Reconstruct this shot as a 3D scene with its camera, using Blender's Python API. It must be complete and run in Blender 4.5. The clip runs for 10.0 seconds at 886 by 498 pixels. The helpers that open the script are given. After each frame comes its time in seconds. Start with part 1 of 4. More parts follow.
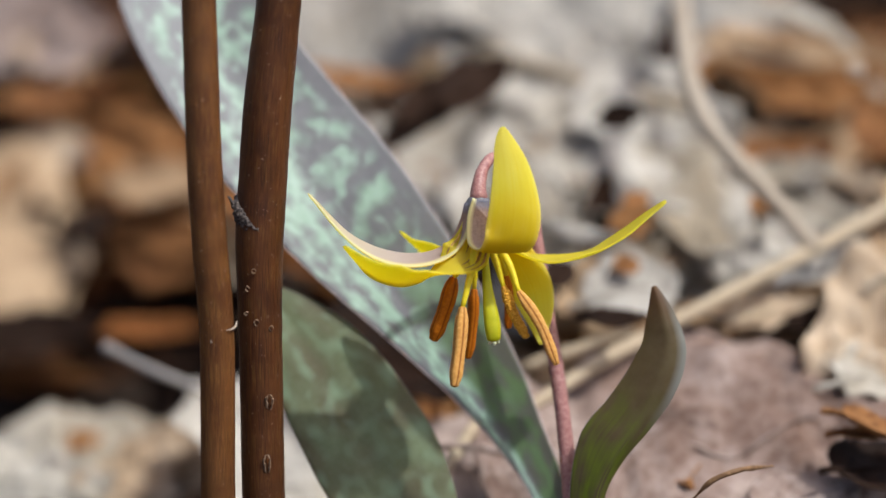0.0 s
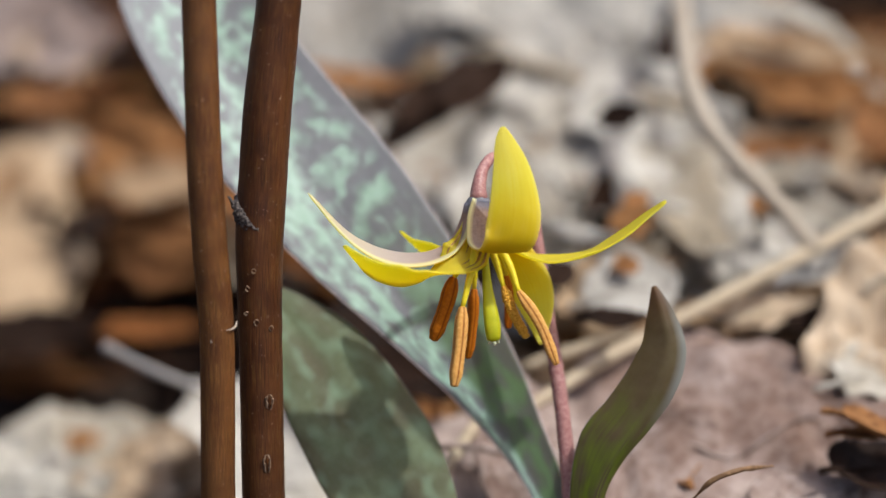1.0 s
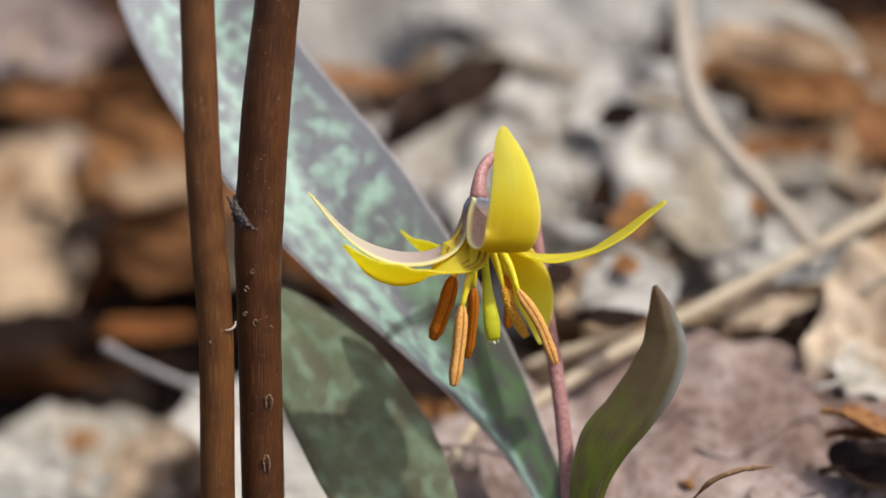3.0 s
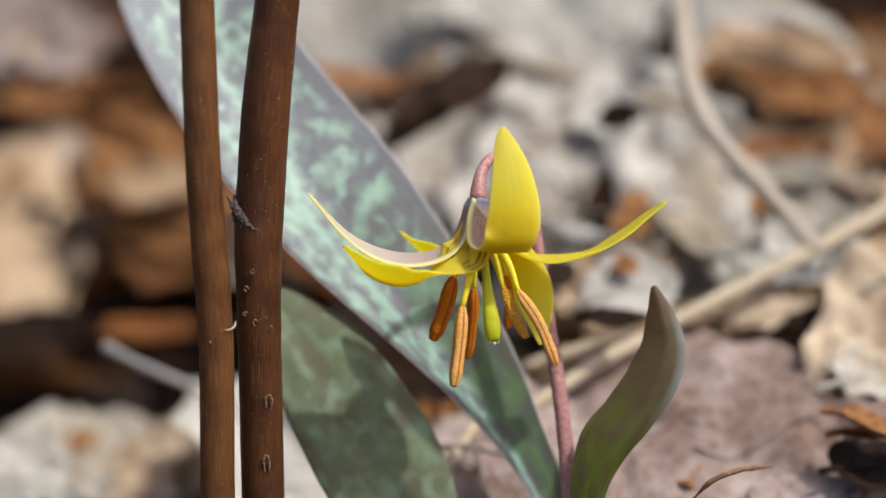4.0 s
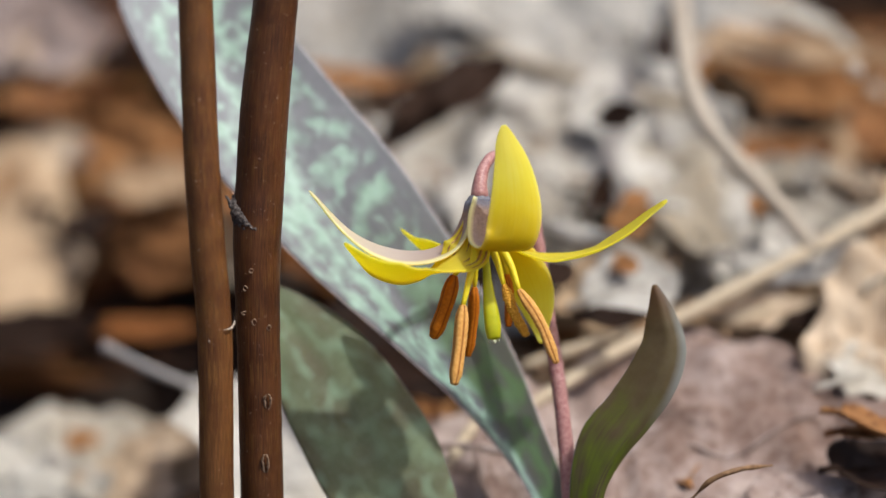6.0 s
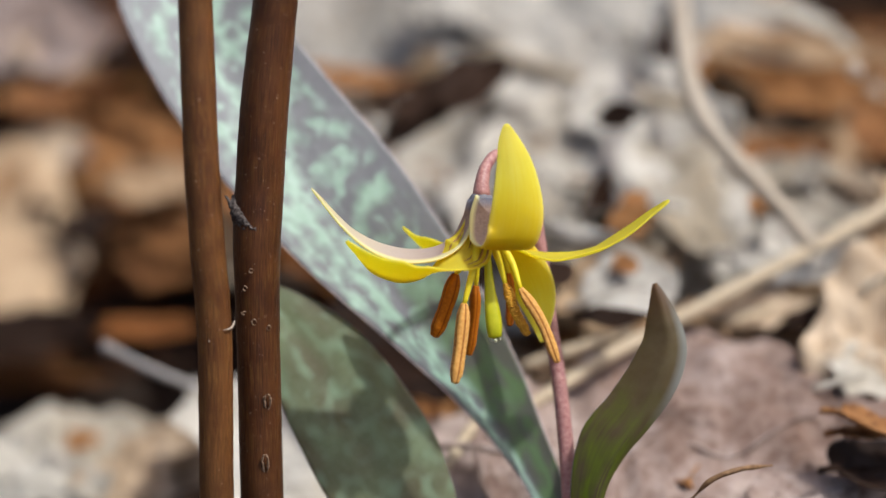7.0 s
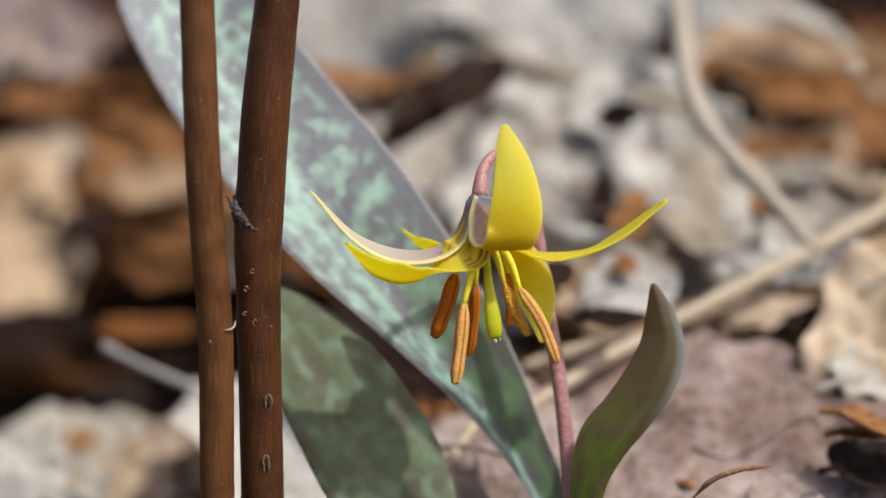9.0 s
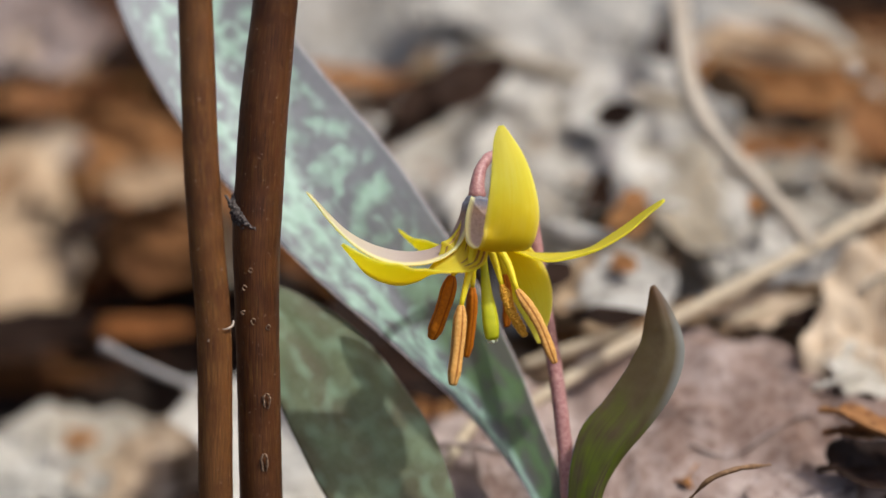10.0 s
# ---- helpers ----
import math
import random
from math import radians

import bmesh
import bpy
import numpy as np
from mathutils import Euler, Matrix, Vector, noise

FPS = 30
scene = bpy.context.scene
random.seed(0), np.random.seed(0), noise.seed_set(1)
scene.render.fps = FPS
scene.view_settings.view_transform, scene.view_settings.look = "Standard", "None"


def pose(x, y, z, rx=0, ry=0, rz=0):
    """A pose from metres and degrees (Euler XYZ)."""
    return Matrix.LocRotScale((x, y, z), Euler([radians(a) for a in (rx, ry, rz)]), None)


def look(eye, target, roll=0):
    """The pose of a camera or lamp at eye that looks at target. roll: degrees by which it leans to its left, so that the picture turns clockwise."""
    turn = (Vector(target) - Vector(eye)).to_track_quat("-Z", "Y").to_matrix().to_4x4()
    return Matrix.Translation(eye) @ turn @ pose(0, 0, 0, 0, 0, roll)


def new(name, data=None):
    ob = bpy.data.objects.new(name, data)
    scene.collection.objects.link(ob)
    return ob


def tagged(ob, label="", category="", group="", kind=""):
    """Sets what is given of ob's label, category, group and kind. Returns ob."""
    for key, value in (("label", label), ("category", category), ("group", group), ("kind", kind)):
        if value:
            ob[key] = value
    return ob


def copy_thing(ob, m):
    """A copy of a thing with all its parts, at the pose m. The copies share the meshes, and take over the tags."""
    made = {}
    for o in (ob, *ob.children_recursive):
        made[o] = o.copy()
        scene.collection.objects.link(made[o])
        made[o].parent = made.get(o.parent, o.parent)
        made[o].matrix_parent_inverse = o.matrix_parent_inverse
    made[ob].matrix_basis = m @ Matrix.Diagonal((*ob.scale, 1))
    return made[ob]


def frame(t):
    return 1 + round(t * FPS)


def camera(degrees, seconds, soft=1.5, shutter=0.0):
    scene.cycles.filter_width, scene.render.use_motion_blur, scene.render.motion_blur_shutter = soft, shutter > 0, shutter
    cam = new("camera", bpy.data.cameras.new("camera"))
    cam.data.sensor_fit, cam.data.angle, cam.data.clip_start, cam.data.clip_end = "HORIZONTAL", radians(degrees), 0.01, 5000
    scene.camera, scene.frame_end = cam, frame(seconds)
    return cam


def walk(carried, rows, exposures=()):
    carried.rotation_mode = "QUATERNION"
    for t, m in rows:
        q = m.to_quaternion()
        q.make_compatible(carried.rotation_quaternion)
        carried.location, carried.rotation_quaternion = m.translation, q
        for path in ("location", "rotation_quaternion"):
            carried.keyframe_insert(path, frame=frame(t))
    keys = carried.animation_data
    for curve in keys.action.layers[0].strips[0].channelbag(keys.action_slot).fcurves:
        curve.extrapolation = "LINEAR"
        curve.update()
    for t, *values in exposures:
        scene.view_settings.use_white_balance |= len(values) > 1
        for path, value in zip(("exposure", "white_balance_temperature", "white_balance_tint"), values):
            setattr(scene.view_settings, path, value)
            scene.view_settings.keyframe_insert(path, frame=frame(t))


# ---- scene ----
# All lengths of things below are in millimetres; MM turns them into metres.
MM = 0.001
cam = camera(16.0, 10.0, soft=1.5)
cam.data.dof.use_dof = True
cam.data.dof.focus_distance = 0.398
cam.data.dof.aperture_fstop = 8.6
PATH = [
    (0, pose(0, -0.37087, 0.19484, 68.0000, 0, 0.0000)),
    (0.5, pose(0, -0.37087, 0.19484, 68.0026, 0, 0.0000)),
    (1, pose(0, -0.37087, 0.19484, 68.0000, 0, 0.0000)),
    (1.5, pose(0, -0.37087, 0.19484, 68.0026, 0, 0.0000)),
    (2, pose(0, -0.37087, 0.19484, 68.0000, 0, 0.0000)),
    (2.5, pose(0, -0.37087, 0.19484, 68.0000, 0, 0.0000)),
    (4, pose(0, -0.37087, 0.19484, 68.0000, 0, 0.0000)),
    (4.5, pose(0, -0.37087, 0.19484, 68.0209, 0, 0.0000)),
    (5, pose(0, -0.37087, 0.19484, 67.9868, 0, 0.0027)),
    (5.5, pose(0, -0.37087, 0.19484, 67.9896, 0, -0.0157)),
    (7, pose(0, -0.37087, 0.19484, 67.9894, 0, -0.0183)),
    (7.5, pose(0, -0.37087, 0.19484, 68.0260, 0, -0.0236)),
    (8, pose(0, -0.37087, 0.19484, 68.0077, 0, -0.0183)),
    (8.5, pose(0, -0.37087, 0.19484, 68.0051, 0, -0.0156)),
    (9, pose(0, -0.37087, 0.19484, 67.9973, 0, -0.0156)),
    (9.5, pose(0, -0.37087, 0.19484, 67.9735, 0, -0.0395)),
    (10, pose(0, -0.37087, 0.19484, 67.9786, 0, -0.0445)),
]
# the clip brightens by a few hundredths of a stop and falls back
walk(cam, PATH, [(0, 0.07), (2, 0.10), (4, 0.13), (5.5, 0.13), (7.5, 0.12), (8.5, 0.10), (10, 0.05)])

# ---- world, sun, exposure ----
SUN_AZIMUTH, SUN_HEIGHT = radians(-18), radians(63)    # from +x towards +y
sun_way = Vector((math.cos(SUN_AZIMUTH) * math.cos(SUN_HEIGHT), math.sin(SUN_AZIMUTH) * math.cos(SUN_HEIGHT), math.sin(SUN_HEIGHT)))
world = bpy.data.worlds.new("sky")
scene.world = world
world.use_nodes = True
wn = world.node_tree.nodes
sky = wn.new("ShaderNodeTexSky")
sky.sky_type, sky.sun_disc = "NISHITA", False
sky.sun_elevation, sky.sun_rotation = SUN_HEIGHT, radians(90) - SUN_AZIMUTH
sky.air_density, sky.dust_density, sky.ozone_density = 0.85, 4.5, 1.0
world.node_tree.links.new(sky.outputs[0], wn["Background"].inputs[0])
wn["Background"].inputs[1].default_value = 0.15
sun = new("sun", bpy.data.lights.new("sun", "SUN"))
sun.data.energy, sun.data.angle, sun.data.color = 2.9, radians(1.6), (0.955, 1.0, 1.02)
sun.matrix_world = look(sun_way * 3, (0, 0, 0))


# ---- materials ----
def links_of(m):
    return m.node_tree.links


def node(m, kind, **inputs):
    n = m.node_tree.nodes.new("ShaderNode" + kind)
    for key, value in inputs.items():
        slot = n.inputs[key.replace("_", " ")]
        if hasattr(value, "links"):
            links_of(m).new(value, slot)
        else:
            slot.default_value = value
    return n


def coords(m, which="Object", scale=(1, 1, 1)):
    tc = node(m, "TexCoord")
    mp = node(m, "Mapping", Vector=tc.outputs[which], Scale=scale)
    return mp.outputs[0]


def noise_of(m, where, scale, detail=4.0, rough=0.55, bend=0.0):
    return node(m, "TexNoise", Vector=where, Scale=scale, Detail=detail, Roughness=rough, Distortion=bend).outputs["Fac"]


def ramp(m, fac, *stops):
    n = node(m, "ValToRGB", Fac=fac)
    e = n.color_ramp.elements
    while len(e) < len(stops):
        e.new(0.5)
    for k, (at, col) in enumerate(stops):
        e[k].position = at
        e[k].color = (*col, 1) if isinstance(col, tuple) else (col, col, col, 1)
    return n.outputs[0]


def blend(m, fac, a, b, how="MIX"):
    n = m.node_tree.nodes.new("ShaderNodeMix")
    n.data_type, n.blend_type = "RGBA", how
    for slot, value in ((n.inputs[0], fac), (n.inputs[6], a), (n.inputs[7], b)):
        if hasattr(value, "links"):
            links_of(m).new(value, slot)
        elif isinstance(value, tuple):
            slot.default_value = (*value, 1)
        else:
            slot.default_value = value
    return n.outputs[2]


def calc(m, how, a, b=0.0, clamp=False):
    n = m.node_tree.nodes.new("ShaderNodeMath")
    n.operation, n.use_clamp = how, clamp
    for slot, value in ((n.inputs[0], a), (n.inputs[1], b)):
        if hasattr(value, "links"):
            links_of(m).new(value, slot)
        else:
            slot.default_value = value
    return n.outputs[0]


def split(m, vec):
    return node(m, "SeparateXYZ", Vector=vec).outputs


def material(name):
    m = bpy.data.materials.new(name)
    m.use_nodes = True
    return m


def finish(m, colour, rough=0.6, height=None, bump=0.3, dist=0.0002, thin=0.0, thin_colour=None, coat=0.0, shine=0.35):
    """Principled surface; thin: share of light let through, as a leaf does."""
    b = m.node_tree.nodes["Principled BSDF"]
    ln = links_of(m).new
    if hasattr(colour, "links"):
        ln(colour, b.inputs["Base Color"])
    else:
        b.inputs["Base Color"].default_value = (*colour, 1)
    if hasattr(rough, "links"):
        ln(rough, b.inputs["Roughness"])
    else:
        b.inputs["Roughness"].default_value = rough
    b.inputs["Coat Weight"].default_value = coat
    b.inputs["Specular IOR Level"].default_value = shine
    b.inputs["Coat Roughness"].default_value = 0.35
    if height is not None:
        bp = node(m, "Bump", Height=height, Strength=bump, Distance=dist)
        ln(bp.outputs[0], b.inputs["Normal"])
    if thin:
        tr = node(m, "BsdfTranslucent")
        src = thin_colour if thin_colour is not None else colour
        if hasattr(src, "links"):
            ln(src, tr.inputs[0])
        else:
            tr.inputs[0].default_value = (*src, 1)
        mx = node(m, "MixShader", Fac=thin)
        ln(b.outputs[0], mx.inputs[1])
        ln(tr.outputs[0], mx.inputs[2])
        ln(mx.outputs[0], m.node_tree.nodes["Material Output"].inputs[0])
    return m


def petal_inner(gold):
    m = material("petal yellow")
    uv = coords(m, "UV")
    across, along = split(m, uv)[0], split(m, uv)[1]
    stripe = noise_of(m, coords(m, "UV", (24, 1.6, 1)), 1.0, 4, 0.6)
    hair = noise_of(m, coords(m, "UV", (70, 5, 1)), 1.0, 3, 0.6)
    cloud = noise_of(m, coords(m), 260, 3)
    mixd = calc(m, "ADD", calc(m, "ADD", calc(m, "MULTIPLY", stripe, 0.5), calc(m, "MULTIPLY", hair, 0.25)), calc(m, "MULTIPLY", cloud, 0.25))
    col = ramp(m, mixd, (0.36, (0.82, 0.62, 0.012)), (0.5, (0.93, 0.86, 0.05)), (0.62, (0.96, 0.95, 0.2)))
    col = blend(m, ramp(m, along, (0.36, gold), (0.70, 0.0)), col, (0.90, 0.62, 0.006))
    col = blend(m, calc(m, "MULTIPLY", ramp(m, noise_of(m, coords(m, "UV", (30, 1.8, 1)), 1.0, 2, 0.5), (0.45, 0.0), (0.57, 0.8)), ramp(m, along, (0.20, 1.0), (0.38, 0.0))), col, (0.34, 0.14, 0.02))
    edge = calc(m, "ABSOLUTE", calc(m, "SUBTRACT", across, 0.5))
    col = blend(m, ramp(m, edge, (0.38, 0.0), (0.5, 0.7)), col, (0.97, 0.93, 0.32))
    col = blend(m, ramp(m, along, (0.6, 0.0), (0.95, 0.6)), col, (0.92, 0.90, 0.27))
    high = calc(m, "ADD", stripe, calc(m, "MULTIPLY", hair, 0.5))
    glow = blend(m, ramp(m, along, (0.36, gold), (0.74, 0.0)), (0.97, 0.88, 0.035), (1.0, 0.70, 0.004))
    return finish(m, col, 0.5, high, 0.45, 0.0004, thin=0.66, thin_colour=glow, shine=0.3)


def petal_outer(purple, low=False):
    m = material("petal outside")
    uv = coords(m, "UV")
    across, along = split(m, uv)[0], split(m, uv)[1]
    stripe = noise_of(m, coords(m, "UV", (22, 1.5, 1)), 1.0, 3)
    fleck = noise_of(m, coords(m), 2500, 3)
    edge = calc(m, "ABSOLUTE", calc(m, "SUBTRACT", across, 0.5))
    yellow = (0.92, 0.86, 0.45)
    body = ramp(m, along, (0.0, (0.20, 0.21, 0.26)), (0.03, (0.25, 0.21, 0.23)), (0.06, (0.42, 0.27, 0.20)), (0.12, (0.54, 0.38, 0.31)), (0.5, (0.68, 0.57, 0.49)), (0.8, (0.80, 0.69, 0.48)), (1.0, (0.86, 0.71, 0.24)))
    body = blend(m, calc(m, "MULTIPLY", ramp(m, fleck, (0.42, 0.0), (0.62, 0.25)), ramp(m, along, (0.12, 1.0), (0.30, 0.12))), body, (0.12, 0.05, 0.05))
    margin = ramp(m, calc(m, "ADD", edge, calc(m, "MULTIPLY", stripe, 0.08)), (0.32, 0.0), (0.46, 1.0))
    if low:
        margin = ramp(m, calc(m, "ADD", across, calc(m, "MULTIPLY", stripe, 0.1)), (0.74, 0.0), (0.92, 1.0))
    col = blend(m, margin, body, yellow)
    if not purple:
        col = blend(m, ramp(m, along, (0.04, 0.0), (0.14, 1.0)), col, ramp(m, stripe, (0.25, (0.92, 0.80, 0.025)), (0.75, (0.97, 0.93, 0.16))))
        hair = noise_of(m, coords(m, "UV", (34, 2.5, 1)), 1.0, 3, 0.6)
        col = blend(m, calc(m, "MULTIPLY", ramp(m, hair, (0.45, 0.0), (0.57, 0.8)), ramp(m, along, (0.20, 1.0), (0.38, 0.0))), col, (0.30, 0.15, 0.03))
    return finish(m, col, 0.45, stripe, 0.4, 0.0003, thin=0.4 if purple else 0.65, thin_colour=None if purple else (0.97, 0.87, 0.02))


def lily_leaf_top(pale, name):
    """Mottled leaf: purplish grey ground with mint blotches, a paler midrib groove and a thin light margin."""
    m = material(name)
    ob = coords(m)
    uv = coords(m, "UV")
    across, along = split(m, uv)[0], split(m, uv)[1]
    edge = calc(m, "ABSOLUTE", calc(m, "SUBTRACT", across, 0.5))
    big = noise_of(m, coords(m, "UV", (7.2, 33, 1) if pale else (3.6, 10, 1)), 1.0, 0.8 if not pale else 0.6, 0.5, 0.0)
    small = noise_of(m, ob, 420, 3, 0.6)
    fine = noise_of(m, ob, 3000, 3)
    vein = noise_of(m, coords(m, "UV", (46, 1.0, 1)), 1.0, 2)
    if pale:
        ground = ramp(m, small, (0.3, (0.082, 0.079, 0.091)), (0.7, (0.118, 0.112, 0.126)))
        mint = ramp(m, small, (0.3, (0.205, 0.335, 0.235)), (0.7, (0.30, 0.45, 0.335)))
    else:
        ground = ramp(m, small, (0.3, (0.096, 0.085, 0.043)), (0.7, (0.126, 0.116, 0.062)))
        mint = ramp(m, small, (0.3, (0.145, 0.195, 0.096)), (0.7, (0.20, 0.265, 0.14)))
    spots = calc(m, "ADD", calc(m, "MULTIPLY", big, 0.88), calc(m, "MULTIPLY", small, 0.12))
    # more mint on the left half, partly painting in its lit sheen
    spots = calc(m, "ADD", spots, calc(m, "MULTIPLY", calc(m, "MULTIPLY", ramp(m, across, (0.36, 1.0), (0.5, 0.0)), ramp(m, along, (0.55, 1.0), (0.7, 0.1))), 0.10 if pale else 0.03))
    spots = calc(m, "SUBTRACT", spots, calc(m, "MULTIPLY", ramp(m, edge, (0.36, 0.0), (0.5, 1.0)), 0.22))
    col = blend(m, ramp(m, spots, (0.45 if pale else 0.31, 0.0), (0.71 if pale else 0.82, 1.0)), ground, mint)
    if pale:
        dots = noise_of(m, coords(m, "UV", (10, 44, 1)), 1.0, 0.5, 0.4, 0.1)
        col = blend(m, calc(m, "MULTIPLY", ramp(m, dots, (0.54, 0.0), (0.66, 0.8)), ramp(m, edge, (0.34, 1.0), (0.46, 0.0))), col, mint)
        # lower right half coloured darker and greener, partly painting its shaded side
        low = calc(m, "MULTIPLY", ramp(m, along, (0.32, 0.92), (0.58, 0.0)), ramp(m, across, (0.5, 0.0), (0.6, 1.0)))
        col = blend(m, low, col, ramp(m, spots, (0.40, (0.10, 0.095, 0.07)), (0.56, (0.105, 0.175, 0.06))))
    else:
        dots = noise_of(m, coords(m, "UV", (7, 19, 1)), 1.0, 0.3, 0.4, 0.0)
        col = blend(m, ramp(m, dots, (0.50, 0.0), (0.78, 0.65)), col, (0.25, 0.36, 0.22))
    col = blend(m, ramp(m, vein, (0.45, 0.0), (0.75, 0.12 if pale else 0.05)), col, (0.30, 0.34, 0.30))
    col = blend(m, ramp(m, fine, (0.5, 0.0), (0.8, 0.08)), col, (0.36, 0.40, 0.36))
    high = calc(m, "ADD", calc(m, "MULTIPLY", vein, 0.7), calc(m, "MULTIPLY", fine, 0.5))
    return finish(m, col, 0.42, high, 0.10, 0.0003, thin=0.18, thin_colour=(0.24, 0.36, 0.06), coat=0.05, shine=0.35 if pale else 0.22)


def curled_leaf_back():
    m = material("curled leaf underside")
    ob = coords(m)
    uv = coords(m, "UV")
    across, along = split(m, uv)[0], split(m, uv)[1]
    edge = calc(m, "ABSOLUTE", calc(m, "SUBTRACT", across, 0.5))
    vein = calc(m, "ADD", calc(m, "MULTIPLY", noise_of(m, coords(m, "UV", (26, 1.2, 1)), 1.0, 2.5), 0.3), calc(m, "MULTIPLY", noise_of(m, coords(m, "UV", (4.5, 9, 1)), 1.0, 1.5), 0.7))
    small = noise_of(m, ob, 500, 3, 0.6)
    col = ramp(m, small, (0.3, (0.130, 0.090, 0.045)), (0.7, (0.195, 0.145, 0.078)))
    green = calc(m, "MULTIPLY", ramp(m, vein, (0.40, 0.05), (0.60, 1.0)), ramp(m, along, (0.45, 1.0), (0.72, 0.05)))
    col = blend(m, green, col, (0.16, 0.215, 0.022))
    col = blend(m, ramp(m, along, (0.88, 0.0), (1.0, 0.7)), col, (0.16, 0.065, 0.035))
    # grey face of the folded right rim, painted pale as if lit
    col = blend(m, calc(m, "MULTIPLY", ramp(m, across, (0.68, 0.0), (0.92, 0.8)), calc(m, "MULTIPLY", ramp(m, along, (0.6, 0.0), (0.74, 1.0)), ramp(m, along, (0.86, 1.0), (0.95, 0.3)))), col, (0.40, 0.41, 0.37))
    through_it = blend(m, ramp(m, calc(m, "ADD", along, calc(m, "MULTIPLY", small, 0.25)), (0.5, 0.0), (0.78, 1.0)), ramp(m, vein, (0.40, (0.17, 0.14, 0.03)), (0.6, (0.42, 0.52, 0.04))), (0.22, 0.14, 0.06))
    return finish(m, col, 0.45, vein, 0.3, 0.0003, thin=0.5, thin_colour=through_it, coat=0.06, shine=0.2)


def dry(name, low, high, vein_col):
    """Dead leaf: blotched brown to grey, darker specks, fibrous veins, a tone of its own for each leaf."""
    m = material(name)
    ob = coords(m)
    rnd = node(m, "ObjectInfo").outputs["Random"]
    uv = coords(m, "UV")
    across, along = split(m, uv)[0], split(m, uv)[1]
    big = noise_of(m, ob, 45, 4, 0.6, 0.4)
    small = noise_of(m, ob, 380, 5, 0.65)
    mixd = calc(m, "ADD", calc(m, "MULTIPLY", big, 0.65), calc(m, "MULTIPLY", small, 0.4))
    mixd = calc(m, "ADD", mixd, calc(m, "MULTIPLY", calc(m, "SUBTRACT", rnd, 0.5), 0.22))
    col = ramp(m, mixd, (0.38, low), (0.60, high))
    slant = calc(m, "ADD", calc(m, "MULTIPLY", along, 34), calc(m, "MULTIPLY", calc(m, "ABSOLUTE", calc(m, "SUBTRACT", across, 0.5)), -26))
    rib = calc(m, "ABSOLUTE", calc(m, "SINE", slant))
    ribs = ramp(m, rib, (0.0, 1.0), (0.13, 0.0))
    col = blend(m, calc(m, "MULTIPLY", ribs, 0.18), col, vein_col)
    stain = noise_of(m, ob, 115, 3, 0.6, 0.5)
    col = blend(m, ramp(m, stain, (0.50, 0.0), (0.68, 0.4)), col, (low[0] * 0.95, low[1] * 0.86, low[2] * 0.74))
    speck = noise_of(m, ob, 240, 5, 0.7)
    col = blend(m, ramp(m, speck, (0.56, 0.0), (0.70, 0.75)), col, (low[0] * 0.35, low[1] * 0.3, low[2] * 0.3))
    cell = node(m, "TexVoronoi", Vector=ob, Scale=330.0)
    cell.feature = "DISTANCE_TO_EDGE"
    net = ramp(m, cell.outputs["Distance"], (0.0, 1.0), (0.09, 0.0))
    col = blend(m, calc(m, "MULTIPLY", net, 0.22), col, vein_col)
    fine = noise_of(m, ob, 1500, 3, 0.6)
    col = blend(m, ramp(m, fine, (0.45, 0.0), (0.75, 0.3)), col, low)
    high_ = calc(m, "ADD", calc(m, "MULTIPLY", small, 0.8), calc(m, "MULTIPLY", rib, 0.25))
    return finish(m, col, 0.68, high_, 0.6, 0.0006, thin=0.12, shine=0.14)


def stem_bark(name, warm, red=1.0):
    m = material(name)
    streak = noise_of(m, coords(m, "UV", (120, 14, 1)), 1.0, 5, 0.65)
    hair = noise_of(m, coords(m, "UV", (230, 26, 1)), 1.0, 4, 0.65)
    ob = coords(m)
    big = noise_of(m, ob, 130, 3, 0.6)
    speck = noise_of(m, ob, 2300, 2, 0.5)
    f = calc(m, "ADD", calc(m, "ADD", calc(m, "MULTIPLY", streak, 0.25), calc(m, "MULTIPLY", big, 0.3)), calc(m, "MULTIPLY", hair, 0.45))
    col = ramp(m, f, (0.38, (0.022 * warm * red, 0.007 * warm, 0.0025 * warm)), (0.47, (0.060 * warm * red, 0.022 * warm, 0.006 * warm)), (0.55, (0.105 * warm * red, 0.046 * warm, 0.012 * warm)), (0.65, (0.19 * warm * red, 0.10 * warm, 0.03 * warm)))
    col = blend(m, ramp(m, big, (0.58, 0.0), (0.75, 0.4)), col, (0.075 * warm * red, 0.016 * warm, 0.008 * warm))
    col = blend(m, ramp(m, speck, (0.685, 0.0), (0.75, 0.7)), col, (0.40, 0.27, 0.18))
    fibre = noise_of(m, coords(m, "UV", (190, 26, 1)), 1.0, 3, 0.7)
    col = blend(m, ramp(m, fibre, (0.54, 0.0), (0.70, 0.5)), col, (0.30 * warm, 0.165 * warm, 0.04 * warm))
    col = blend(m, ramp(m, fibre, (0.32, 0.6), (0.46, 0.0)), col, (0.018 * warm, 0.007 * warm, 0.004 * warm))
    wide = noise_of(m, ob, 38, 2)
    col = blend(m, ramp(m, wide, (0.45, 0.0), (0.65, 0.5)), col, (0.085 * warm, 0.043 * warm, 0.018 * warm))
    high = calc(m, "ADD", streak, calc(m, "MULTIPLY", hair, 0.6))
    m = finish(m, col, 0.42, calc(m, "ADD", high, fibre), 0.3, 0.0002)
    m.node_tree.nodes["Principled BSDF"].inputs["Specular IOR Level"].default_value = 0.28
    return m


